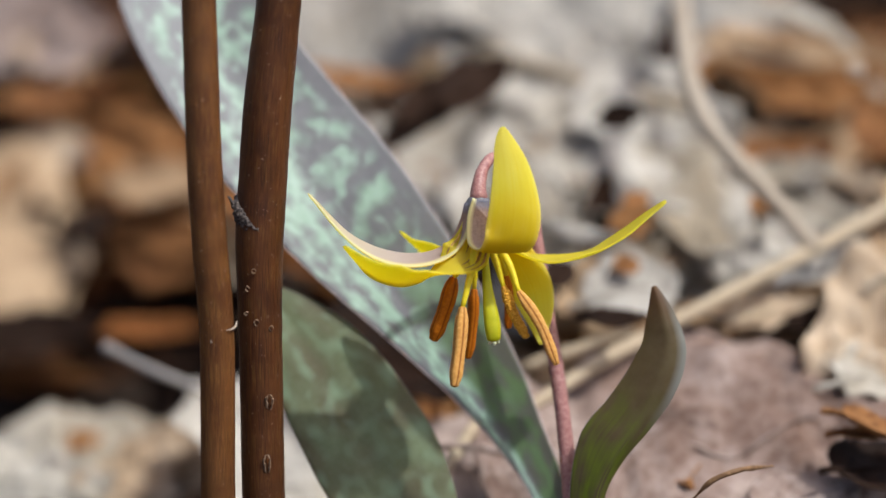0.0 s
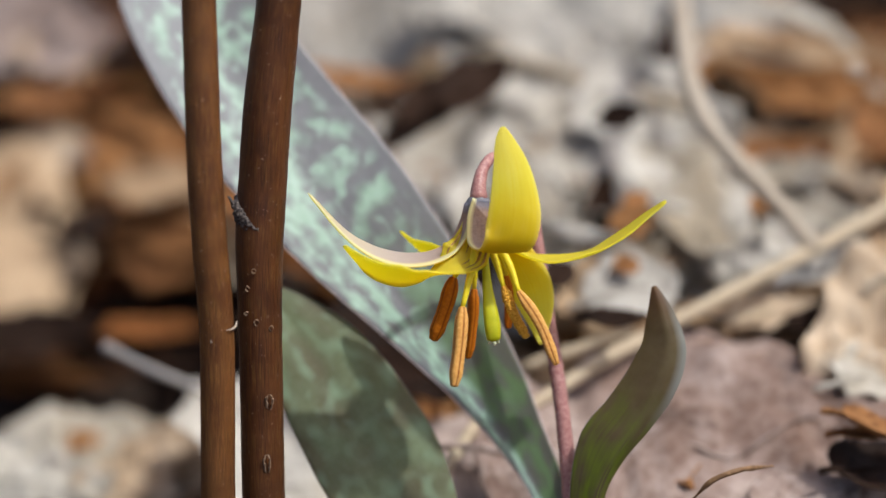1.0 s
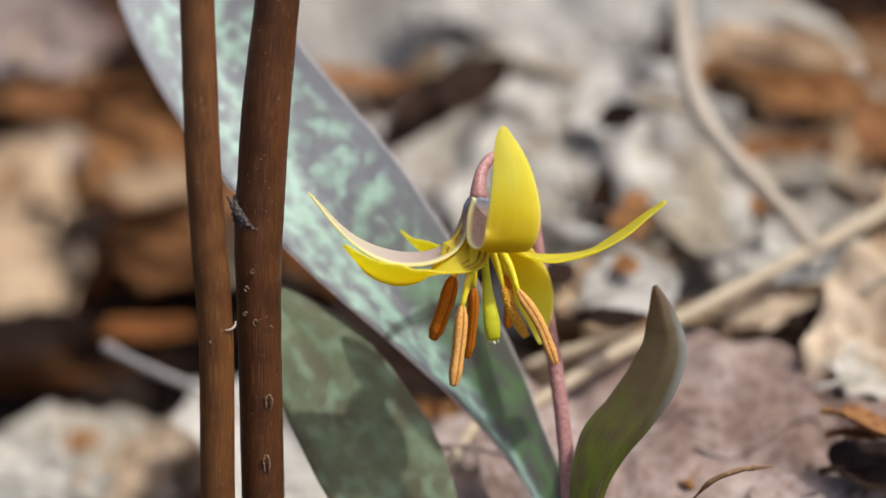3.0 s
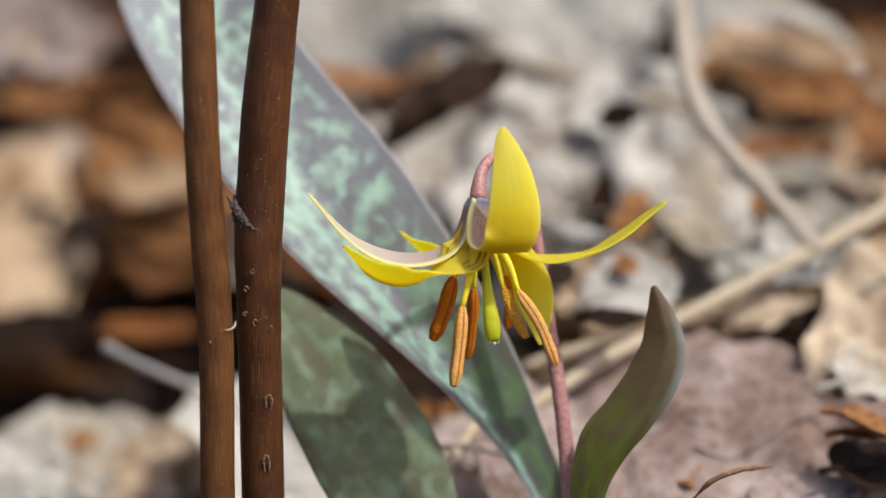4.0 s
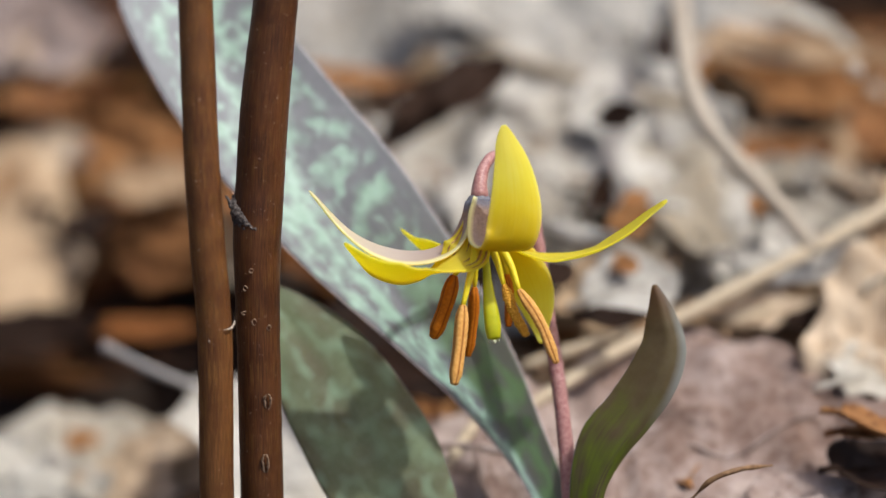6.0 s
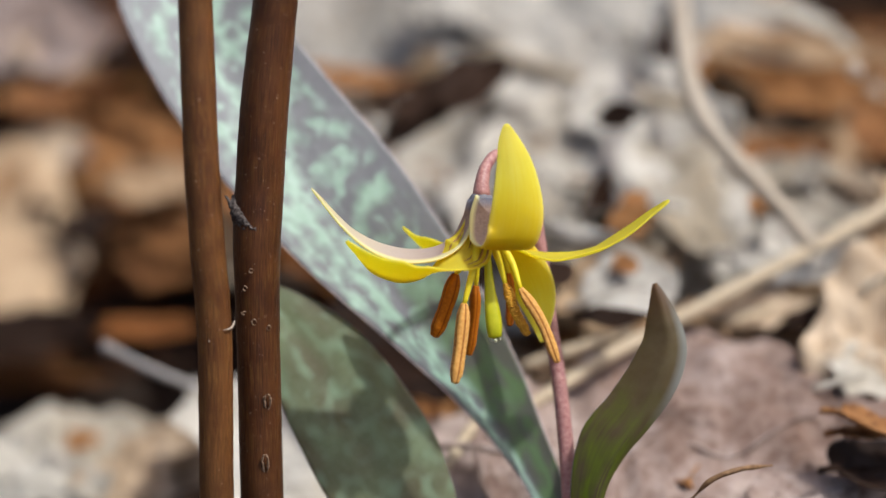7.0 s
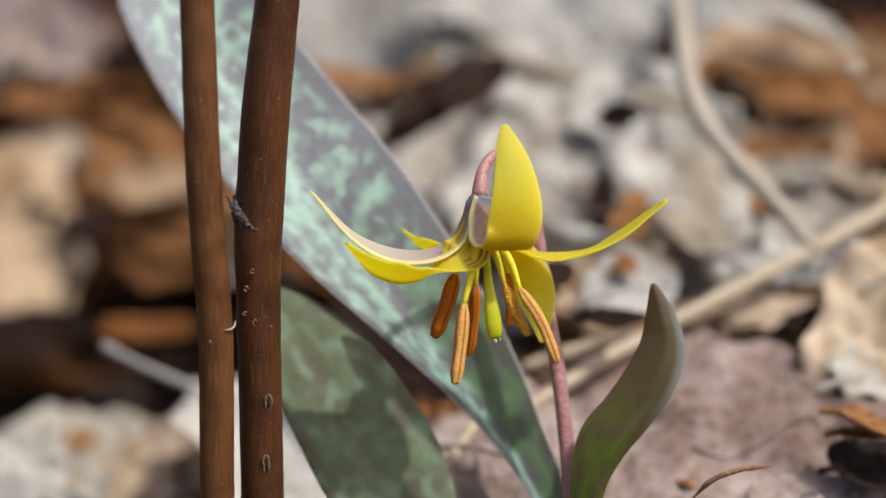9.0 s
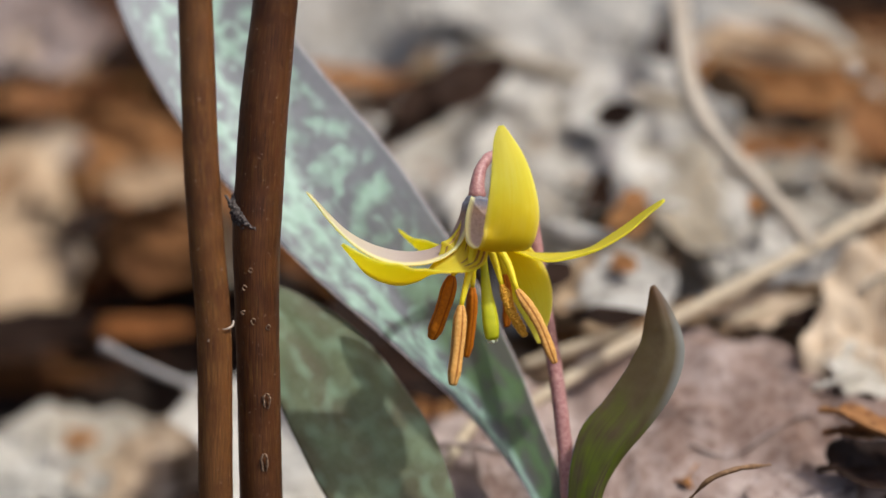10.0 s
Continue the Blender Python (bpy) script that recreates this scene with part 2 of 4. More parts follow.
def plain(name, low, high, scale=900, rough=0.5, stretch=(1, 1, 1), bump=0.3, thin=0.0, which="Object"):
    m = material(name)
    n = noise_of(m, coords(m, which, stretch), scale, 4, 0.6)
    col = ramp(m, n, (0.3, low), (0.7, high))
    return finish(m, col, rough, n, bump, 0.0002, thin=thin)


def anther_mat(name, low, high, groove):
    m = material(name)
    uv = coords(m, "UV")
    around = split(m, uv)[0]
    n = noise_of(m, coords(m), 2600, 3, 0.5)
    col = ramp(m, n, (0.2, low), (0.8, high))
    seam = calc(m, "ABSOLUTE", calc(m, "COSINE", calc(m, "MULTIPLY", around, math.pi * 4)))
    col = blend(m, ramp(m, seam, (0.12, 0.9), (0.42, 0.0)), col, groove)
    return finish(m, col, 0.6, n, 0.3, 0.0002, thin=0.16, shine=0.12)


def soil():
    m = material("dark leaf mould")
    ob = coords(m)
    n = noise_of(m, ob, 160, 6, 0.7)
    w = noise_of(m, ob, 12, 3)
    col = ramp(m, calc(m, "ADD", calc(m, "MULTIPLY", n, 0.7), calc(m, "MULTIPLY", w, 0.3)), (0.3, (0.018, 0.011, 0.007)), (0.55, (0.05, 0.028, 0.017)), (0.75, (0.12, 0.075, 0.045)))
    return finish(m, col, 0.9, n, 0.8, 0.003)


M_IN = petal_inner(0.9)
M_IN_PALE = petal_inner(0.2)
M_OUT_P = petal_outer(True)
M_OUT_LOW = petal_outer(True, True)
M_OUT_Y = petal_outer(False)
M_LEAF = lily_leaf_top(True, "mottled lily leaf")
M_LEAF_DARK = lily_leaf_top(False, "dark mottled lily leaf")
M_CURL = curled_leaf_back()
M_MARGIN = plain("pale leaf margin", (0.36, 0.28, 0.26), (0.56, 0.47, 0.43), 1500, 0.5)
M_MARGIN_DARK = plain("brownish leaf margin", (0.10, 0.075, 0.055), (0.20, 0.16, 0.12), 1500, 0.5)
M_PALE = dry("pale grey dead leaf", (0.335, 0.285, 0.22), (0.62, 0.578, 0.51), (0.62, 0.575, 0.50))
M_CREAM = dry("cream dead leaf", (0.38, 0.265, 0.17), (0.64, 0.51, 0.37), (0.64, 0.52, 0.38))
M_WHITE = dry("bleached dead leaf", (0.32, 0.26, 0.185), (0.56, 0.515, 0.44), (0.57, 0.52, 0.43))
M_GREY = dry("weathered grey dead leaf", (0.235, 0.205, 0.17), (0.485, 0.452, 0.40), (0.53, 0.485, 0.41))
M_TAN = dry("tan dead leaf", (0.27, 0.155, 0.078), (0.56, 0.40, 0.25), (0.58, 0.44, 0.29))
M_PINK = dry("pinkish brown dead leaf", (0.19, 0.12, 0.092), (0.55, 0.44, 0.385), (0.52, 0.42, 0.37))
M_BROWN = dry("orange brown dead leaf", (0.11, 0.038, 0.012), (0.43, 0.20, 0.073), (0.38, 0.195, 0.08))
M_RUST = dry("rusty dead leaf", (0.09, 0.027, 0.008), (0.30, 0.112, 0.031), (0.24, 0.10, 0.035))
# near-black leaf colour that stands in for shade between the leaves
M_DARK = dry("shade-dark dead leaf", (0.010, 0.004, 0.002), (0.040, 0.018, 0.009), (0.055, 0.028, 0.014))
M_BARK = stem_bark("brown stem bark", 1.3, 1.16)
M_BARK_DARK = stem_bark("dark brown stem bark", 0.72, 1.32)
M_SCAR = plain("dark scar tissue", (0.018, 0.012, 0.010), (0.15, 0.12, 0.105), 2600, 0.8, bump=0.8)
M_LENT = plain("pale brown lenticel", (0.14, 0.078, 0.042), (0.30, 0.195, 0.125), 2500, 0.75)
M_PEEL = plain("dry whitish bark peel", (0.30, 0.22, 0.16), (0.62, 0.52, 0.42), 2500, 0.7)
M_STALK = plain("pink flower stalk", (0.29, 0.105, 0.10), (0.50, 0.27, 0.235), 2000, 0.4, bump=0.25, thin=0.05)
M_CAP = plain("grey purple flower base", (0.10, 0.10, 0.12), (0.24, 0.225, 0.24), 2200, 0.5)
M_VEIN = plain("brown petal vein", (0.30, 0.15, 0.03), (0.52, 0.32, 0.05), 1500, 0.5)
M_FIL = plain("yellow filament", (0.84, 0.64, 0.012), (0.94, 0.78, 0.03), 1500, 0.45, thin=0.2)
M_ANT_DARK = anther_mat("dark rust anther", (0.42, 0.105, 0.005), (0.64, 0.20, 0.010), (0.27, 0.06, 0.003))
M_ANT = anther_mat("tan orange anther", (0.62, 0.27, 0.05), (0.86, 0.49, 0.15), (0.24, 0.05, 0.010))
M_POLLEN = plain("pollen covered anther", (0.60, 0.25, 0.018), (0.88, 0.48, 0.05), 3200, 0.8, bump=0.9)
M_PISTIL = plain("yellow green pistil", (0.56, 0.56, 0.012), (0.72, 0.68, 0.03), 500, 0.4, thin=0.3)
M_STIGMA = plain("whitish stigma", (0.62, 0.62, 0.34), (0.82, 0.82, 0.60), 2500, 0.5, thin=0.1)
M_STRAW = plain("dry straw", (0.32, 0.24, 0.15), (0.57, 0.455, 0.315), 1.0, 0.55, (22, 6, 1), 0.4, which="UV")
M_TENDRIL = plain("brown tendril", (0.13, 0.065, 0.028), (0.27, 0.15, 0.07), 1200, 0.6)
M_VINE = plain("pale dry vine", (0.30, 0.235, 0.165), (0.52, 0.44, 0.345), 1.0, 0.6, (22, 6, 1), 0.4, which="UV")
M_STICK = plain("weathered grey stick", (0.24, 0.215, 0.20), (0.46, 0.42, 0.395), 1.0, 0.7, (16, 6, 1), 0.5, which="UV")
M_SOIL = soil()


# ---- shaping helpers ----
def spline(pts, count):
    """count points along a smooth line through pts (any number of values each), evenly by chord."""
    p = np.array(pts, float)
    if len(p) == 1:
        return np.repeat(p, count, 0)
    q = np.vstack([2 * p[0] - p[1], p, 2 * p[-1] - p[-2]])
    out = []
    for u in np.linspace(0, len(p) - 1, count):
        k = min(int(u), len(p) - 2)
        f = u - k
        a, b, c, d = q[k], q[k + 1], q[k + 2], q[k + 3]
        out.append(0.5 * (2 * b + (c - a) * f + (2 * a - 5 * b + 4 * c - d) * f ** 2 + (3 * b - a - 3 * c + d) * f ** 3))
    return np.array(out)


def evenly(pts, count):
    fine = spline(pts, 200)
    way = np.concatenate([[0], np.cumsum(np.linalg.norm(np.diff(fine, axis=0), axis=1))])
    at = np.linspace(0, way[-1], count)
    u = np.interp(at, way, np.linspace(0, 1, 200))
    return np.array([np.interp(at, way, fine[:, k]) for k in range(3)]).T, u


def unit(v):
    return v / max(np.linalg.norm(v), 1e-9)


def sample(values, u):
    """Smooth profile through evenly spaced values, read at u in 0..1."""
    t = spline([(v,) for v in values], 101)[:, 0]
    return np.interp(u, np.linspace(0, 1, 101), t)


def shell(verts, rows, cols, uvs, thick):
    """A closed thin sheet from a grid: the face of material 0 lies under its normal, that of material 1 above."""
    g = verts.reshape(rows, cols, 3)
    du = np.gradient(g, axis=0)
    dv = np.gradient(g, axis=1)
    nrm = np.cross(du, dv)
    nrm /= np.maximum(np.linalg.norm(nrm, axis=2, keepdims=True), 1e-9)
    edge = np.ones((rows, cols, 1))
    edge[:, 0] = edge[:, -1] = edge[-1] = 0.35
    off = nrm * edge * thick / 2
    bm = bmesh.new()
    lay = bm.loops.layers.uv.new("UVMap")
    top = [bm.verts.new(v * MM) for v in (g + off).reshape(-1, 3)]
    low = [bm.verts.new(v * MM) for v in (g - off).reshape(-1, 3)]

    def quad(ids, mat):
        try:
            fc = bm.faces.new([v for v, _ in ids])
        except ValueError:
            return
        fc.material_index, fc.smooth = mat, True
        for loop, (_, k) in zip(fc.loops, ids):
            loop[lay].uv = uvs[k]
    for r in range(rows - 1):
        for c in range(cols - 1):
            k = [r * cols + c, (r + 1) * cols + c, (r + 1) * cols + c + 1, r * cols + c + 1]
            quad([(top[i], i) for i in k], 1)
            quad([(low[i], i) for i in reversed(k)], 0)
    rim = [r * cols for r in range(rows)] + [(rows - 1) * cols + c for c in range(1, cols)] + \
          [r * cols + cols - 1 for r in range(rows - 2, -1, -1)] + list(range(cols - 2, 0, -1))
    for a, b in zip(rim, rim[1:] + rim[:1]):
        quad([(top[a], a), (low[a], a), (low[b], b), (top[b], b)], 1)
    return bm


def ribbon(spine, sides, left, right, cup=0.0, fold=0.0, thick=0.3, rows=30, cols=11, wave=0.0, seed=0, ripples=3.0, lines=None, fold_at=(1.0,)):
    """A leaf or petal: a spine, the way its width lies, half widths to either side, and how it is cupped or folded (fold may
    differ to left and right). lines: a list that takes the two edge lines and the middle line."""
    c, u = evenly(spine, rows)
    hints = np.array([[np.interp(x, np.linspace(0, 1, len(sides)), [s[k] for s in sides]) for k in range(3)] for x in u])
    tan = np.gradient(c, axis=0)
    folds = fold if isinstance(fold, tuple) else (fold, fold)
    verts, uvs = [], []
    span = np.linspace(0, 1, rows)
    for r in range(rows):
        t = unit(tan[r])
        side = unit(hints[r] - t * (hints[r] @ t))
        nrm = np.cross(t, side)
        wl, wr = max(sample(left, u[r]), 0.02), max(sample(right, u[r]), 0.02)
        for k in range(cols):
            x = math.sin((-1 + 2 * k / (cols - 1)) * math.pi / 2)
            w = (wr if x > 0 else wl) * x
            f = folds[x > 0] * sample(fold_at, u[r])
            deep = cup * abs(w) * abs(x) + f * abs(w)
            if wave:
                deep += wave * x * x * noise.noise(Vector((span[r] * ripples, (1 if x > 0 else -1) * 3.1, seed))) * max(wl, wr)
            verts.append(c[r] + (side * w + nrm * deep) / math.sqrt(1 + f * f * 0.5))
            uvs.append((0.5 + x / 2, span[r]))
    if lines is not None:
        for k in (0, cols - 1, cols // 2):
            lines.append([tuple(verts[r * cols + k]) for r in range(0, rows, 3)])
    return shell(np.array(verts), rows, cols, uvs, thick)


def tube(pts, radii, rings=24, around=12, lobes=0, lobe=0.0, rough=0.0, seed=0, grain=1.0):
    """A round or lobed stem along pts with the given radii, closed at both ends with rounded caps."""
    c, u = evenly(pts, rings)
    tan = np.gradient(c, axis=0)
    bm = bmesh.new()
    lay = bm.loops.layers.uv.new("UVMap")
    first = unit(np.cross(tan[0], (0.31, 0.9, 0.2)))
    loops, prev = [], first
    for r in range(rings):
        t = unit(tan[r])
        a = unit(prev - t * (prev @ t))
        b = np.cross(t, a)
        prev = a
        rad = max(sample(radii, u[r]), 0.01)
        row = []
        for k in range(around):
            ang = 2 * math.pi * k / around
            rr = rad * (1 + lobe * math.cos(lobes * ang))
            if rough:
                q = c[r] + (a * math.cos(ang) + b * math.sin(ang)) * rad
                rr += rough * noise.noise(Vector(q * grain) + Vector((seed, 0, 0)))
            row.append(bm.verts.new((c[r] + (a * math.cos(ang) + b * math.sin(ang)) * rr) * MM))
        loops.append(row)

    def face(vs, uv):
        f = bm.faces.new(vs)
        f.smooth = True
        for loop, q in zip(f.loops, uv):
            loop[lay].uv = q
    for r in range(rings - 1):
        for k in range(around):
            n = (k + 1) % around
            v0, v1 = r / (rings - 1), (r + 1) / (rings - 1)
            face((loops[r][k], loops[r][n], loops[r + 1][n], loops[r + 1][k]),
                 ((k / around, v0), ((k + 1) / around, v0), ((k + 1) / around, v1), (k / around, v1)))
    for end, row in ((0, loops[0]), (-1, loops[-1])):
        t = unit(tan[end]) * (-1 if end == 0 else 1)
        rad = max(sample(radii, u[end]), 0.01)
        tip = bm.verts.new((c[end] + t * rad * 0.35) * MM)
        for k in range(around):
            n = (k + 1) % around
            vs = (row[n], row[k], tip) if end == 0 else (row[k], row[n], tip)
            face(vs, ((k / around, 0), ((k + 1) / around, 0), (k / around, 0)))
    return bm


def blob(centre, size, seed=0, rough=0.25, detail=2):
    bm = bmesh.new()
    bmesh.ops.create_icosphere(bm, subdivisions=detail, radius=1.0)
    for v in bm.verts:
        k = 1 + rough * noise.noise(v.co * 2.3 + Vector((seed, seed * 0.7, 0)))
        v.co = Vector([(centre[i] + v.co[i] * size[i] * k) * MM for i in range(3)])
    for f in bm.faces:
        f.smooth = True
    return bm


def thing(name, at, label, category, group="", kind=""):
    ob = new(name)
    ob.empty_display_size = 0.005
    ob.location = Vector(at) * MM
    return tagged(ob, label, category, group, kind)


def part(name, bm, mats, parent, label=""):
    """One mesh under a thing or a part; the bmesh is given in world places."""
    root = parent
    shift = Vector((0, 0, 0))
    while root is not None:
        shift += root.location
        root = root.parent
    bmesh.ops.translate(bm, verts=bm.verts, vec=-shift)
    me = bpy.data.meshes.new(name)
    bm.to_mesh(me)
    bm.free()
    for mt in (mats if isinstance(mats, tuple) else (mats,)):
        me.materials.append(mt)
    ob = new(name, me)
    ob.parent = parent
    return tagged(ob, label)


# ---- ground ----
def hollow(x, y):
    """How far the ground dips beside the dead stalks."""
    a = min(max(-(x + 0.004) / 0.03, 0.0), 1.0)
    b = min(max((0.17 - y) / 0.1, 0.0), 1.0) * min(max((y + 0.25) / 0.2, 0.0), 1.0)
    return 0.040 * a * a * (3 - 2 * a) * b


def ground():
    xs = np.concatenate([-np.geomspace(60, 0.2, 22), np.linspace(-0.16, 0.16, 65), np.geomspace(0.2, 60, 22)])
    ys = np.concatenate([-np.geomspace(60, 0.2, 22), np.linspace(-0.16, 0.36, 90), np.geomspace(0.4, 60, 22)])
    bm = bmesh.new()
    grid = []
    for y in ys:
        row = []
        for x in xs:
            near = 1 / (1 + (x * x + y * y) * 3)
            z = -0.013 - hollow(x, y) + near * (0.006 * noise.noise(Vector((x * 18, y * 18, 1))) + 0.003 * noise.noise(Vector((x * 70, y * 70, 4))))
            row.append(bm.verts.new((x, y, z)))
        grid.append(row)
    for a, b in zip(grid, grid[1:]):
        for k in range(len(xs) - 1):
            bm.faces.new((a[k], a[k + 1], b[k + 1], b[k])).smooth = True
    me = bpy.data.meshes.new("ground")
    bm.to_mesh(me)
    bm.free()
    me.materials.append(M_SOIL)
    tagged(new("ground", me), "shade-dark woodland soil under fallen leaves", "ground", kind="structure")


ground()


# ---- the flower ----
def trout_lily():
    lily = thing("trout_lily", (5.45, -0.24, 44.4), "yellow nodding trout lily flower on a pink stalk", "flower")
    part("stalk", tube([(4.5, 2.3, 50.8), (4.6, 3.6, 52.6), (5.15, 5.3, 54.0), (6.4, 7.2, 54.7), (8.5, 9.9, 53.1), (10.56, 11.39, 49.17), (12.05, 9.85, 42.68), (13.38, 6.41, 34.17),
                        (14.66, 2.6, 27.42), (15.72, -1.32, 20.37), (16.49, -5.51, 12.68), (16.89, -9.68, 5.03), (16.95, -17.43, -8.81)],
                       [1.2, 0.9, 0.74, 0.7, 0.76, 0.86, 0.92, 0.94, 0.96, 1.0, 1.05, 1.1, 1.2], 110, 16, rough=0.08, grain=0.8), M_STALK, lily)
    part("receptacle", tube([(4.66, 2.52, 51.25), (4.59, 2.31, 50.72), (4.45, 1.85, 49.59), (4.23, 1.16, 47.86)], [0.85, 1.5, 1.75, 1.2], 18, 18, 6, 0.06), M_CAP, lily, "grey purple swollen flower base")

    def tepal(spine, sides, half, outer, inner=M_IN, veins=False, **more):
        lines = []
        petal = part("petal", ribbon(spine, sides, half, half, lines=lines, **more), (inner, outer), lily)
        if veins:
            middle = np.array(lines[2])
            for edge, share in ((0, 0.7), (0, 0.35), (0, 0.0), (1, 0.3), (1, 0.6), (1, 0.85)):
                run = middle + (np.array(lines[edge]) - middle) * share
                part("vein", tube(run[1:8], [0.10, 0.17, 0.17, 0.16, 0.10], 30, 8), M_VEIN, petal, "brown vein at the petal base")
    # upright one, turned towards the open side
    tepal([(5.14, 0.76, 51.16), (4.83, -1.93, 49.31), (4.89, -4.21, 47.39), (6.62, -6.93, 47.34), (8.06, -8.29, 49.03), (8.8, -7.75, 51.98), (8.84, -6.29, 54.79), (8.45, -4.32, 57.79), (7.73, -2.25, 60.24), (7.4, -0.79, 61.73)],
          [(1, 0.139, -0.056), (1, 0.139, -0.056), (1, -0.019, -0.046), (1, 0, 0), (1, 0.007, 0.019)], [1.5, 1.9, 1.85, 2.4, 3.1, 3.3, 2.95, 2.25, 1.3, 0.3], M_OUT_P, cup=0.22, rows=60, cols=15, wave=0.07, seed=1, ripples=5.0)
    # long one sweeping to the side
    tepal([(3.57, 1.06, 50.82), (2.93, -0.47, 48.65), (1.28, -2.24, 46.13), (-2.28, -3.31, 44.8), (-6.68, -3.72, 45.12), (-11.64, -3.28, 47.55), (-16.94, -1.57, 53.13)],
          [(0.7, -0.594, 0.132), (0.2, -1.028, 0.124), (0, -1.028, 0.124), (0.1, -1.021, 0.143)], [1.0, 1.4, 2.3, 3.1, 3.1, 2.4, 0.15], M_OUT_LOW, cup=0.06, rows=54, cols=13, wave=0.08, seed=2, ripples=5.0)
    # yellow one below it, seen from within
    tepal([(3.87, 1.46, 50.2), (3.49, -1.21, 47.87), (2.77, -4.19, 45.85), (0.42, -6.15, 44.74), (-2.26, -7.26, 44.13), (-5.78, -7.7, 44.08), (-9.44, -7.57, 45.48), (-12.38, -6.91, 48.17)],
          [(0.8, -0.501, 0.095), (0.8, -0.576, -0.091), (0.6, -0.652, -0.546), (0.35, -0.938, -0.052), (0.1, -0.741, 0.569), (0.1, -0.692, 0.689), (0.1, -0.722, 0.615), (0.1, -0.76, 0.523)], [0.9, 1.6, 3.1, 2.2, 2.5, 3.3, 2.8, 0.5], M_OUT_Y, veins=True, cup=0.12, rows=60, cols=13, wave=0.2, seed=3, ripples=6.0)
    # far one
    tepal([(4.46, 3.05, 49.89), (3.89, 2.69, 46.32), (1.52, 3.41, 42.76), (-1.16, 4.91, 42.47), (-3.35, 6.14, 42.84), (-5.54, 7.34, 44.47)],
          [(-0.7, -0.612, 0.355), (-0.5, -0.45, 0.7), (-0.42, -0.42, 0.78)], [0.7, 1.2, 2.0, 2.3, 1.8, 0.2], M_OUT_Y, M_IN_PALE, cup=0.12, rows=34, cols=11, wave=0.08, seed=4)
    # outstretched one
    tepal([(5.61, 3.05, 49.89), (6.91, 2.09, 46.17), (9.43, 1.23, 44.04), (13.73, 0.36, 43.23), (19.1, 0.28, 44.35), (23.73, 0.89, 47.19), (28.25, 1.32, 50.95)],
          [(0, 0.927, -0.375), (0, 0.97, -0.27), (0, 0.975, -0.265), (-0.1, 1.04, -0.16)], [0.8, 1.3, 2.2, 2.8, 2.8, 2.2, 0.5], M_OUT_Y, M_IN_PALE, cup=0.1, rows=54, cols=13, wave=0.12, seed=5, ripples=6.0)
    # hanging one
    tepal([(5.33, 3.52, 49.71), (6.93, 3.16, 46.14), (9.11, 2.87, 42.75), (11.24, 2.43, 39.01), (12.25, 1.08, 35.65), (12.53, -0.9, 32.09)],
          [(-0.85, -0.12, -0.19), (-0.9, -0.3, -0.19), (-0.9, -0.25, -0.1)], [0.8, 1.4, 2.5, 2.9, 2.0, 0.2], M_OUT_Y, cup=0.15, rows=36, cols=11, wave=0.06, seed=6)

    def stamen(top, bend, start, mid, end, rad, mat, label, rough=0.0):
        st = part("stamen", tube([top, bend, start], [0.42, 0.5, 0.3], 14, 10), M_FIL, lily)
        fine = 110 if rough > 0.2 else 50
        part("anther", tube([start, mid, end], [rad * 0.5, rad * 0.92, rad * 1.02, rad * 0.98, rad * 0.94, rad * 0.95, rad * 0.94, rad * 0.55], fine, 36, 4, 0.09, rough, 3, 6.5 if rough > 0.2 else 3.4), mat, st, label)
    stamen((4.36, 0.17, 48.09), (3.14, -2.23, 44.82), (1.35, -3.68, 42.57), (0.29, -5.09, 39.07), (-1.21, -6.16, 35.1), 0.93, M_ANT_DARK, "dark rust-coloured anther", 0.07)
    stamen((4.41, -1.69, 48.83), (3.68, -5.41, 44.97), (2.47, -8.29, 40.5), (2.05, -10.62, 36.05), (1.41, -12.9, 31.75), 0.84, M_ANT, "tan orange anther with grooves", 0.05)
    stamen((4.45, 1.1, 47.73), (4.1, 0.42, 43.36), (3.96, -0.06, 39.51), (3.75, -1.17, 35.43), (3.18, -2.44, 30.95), 0.72, M_ANT_DARK, "dark rust-coloured anther", 0.05)
    stamen((4.71, -0.76, 48.46), (6.55, -3.23, 45), (7.61, -5, 41.96), (8.8, -6.69, 39.13), (10.51, -7.88, 36.16), 0.6, M_POLLEN, "anther crusted with orange pollen", 0.34)
    stamen((4.89, 2.03, 47.36), (7.06, 1.88, 44.32), (8.09, 1.51, 40.73), (8.46, 0.7, 37.38), (8.39, -0.55, 34.3), 0.62, M_ANT_DARK, "dark rust-coloured anther", 0.05)
    stamen((4.86, 0.17, 48.09), (8.03, -3.75, 45.06), (9.49, -6.63, 41.95), (12.15, -9.08, 38.54), (14.18, -11.42, 34.09), 0.74, M_ANT, "tan orange anther with grooves", 0.06)
    pistil = part("pistil", tube([(4.71, -0.76, 48.46), (5.27, -3.29, 44.87), (5.69, -5.35, 41.1), (6.18, -7.19, 37.88), (6.39, -7.99, 35.9)], [0.45, 0.45, 0.5, 0.68, 0.95, 1.0, 0.82], 36, 18, 3, 0.06), M_PISTIL, lily)
    for q in ((5.96, -8.1, 35.64), (6.45, -8.52, 35.67), (6.89, -7.7, 35.54)):
        part("stigma", blob(q, (0.26, 0.26, 0.3), q[0]), M_STIGMA, pistil, "whitish stigma lobe")
    return lily


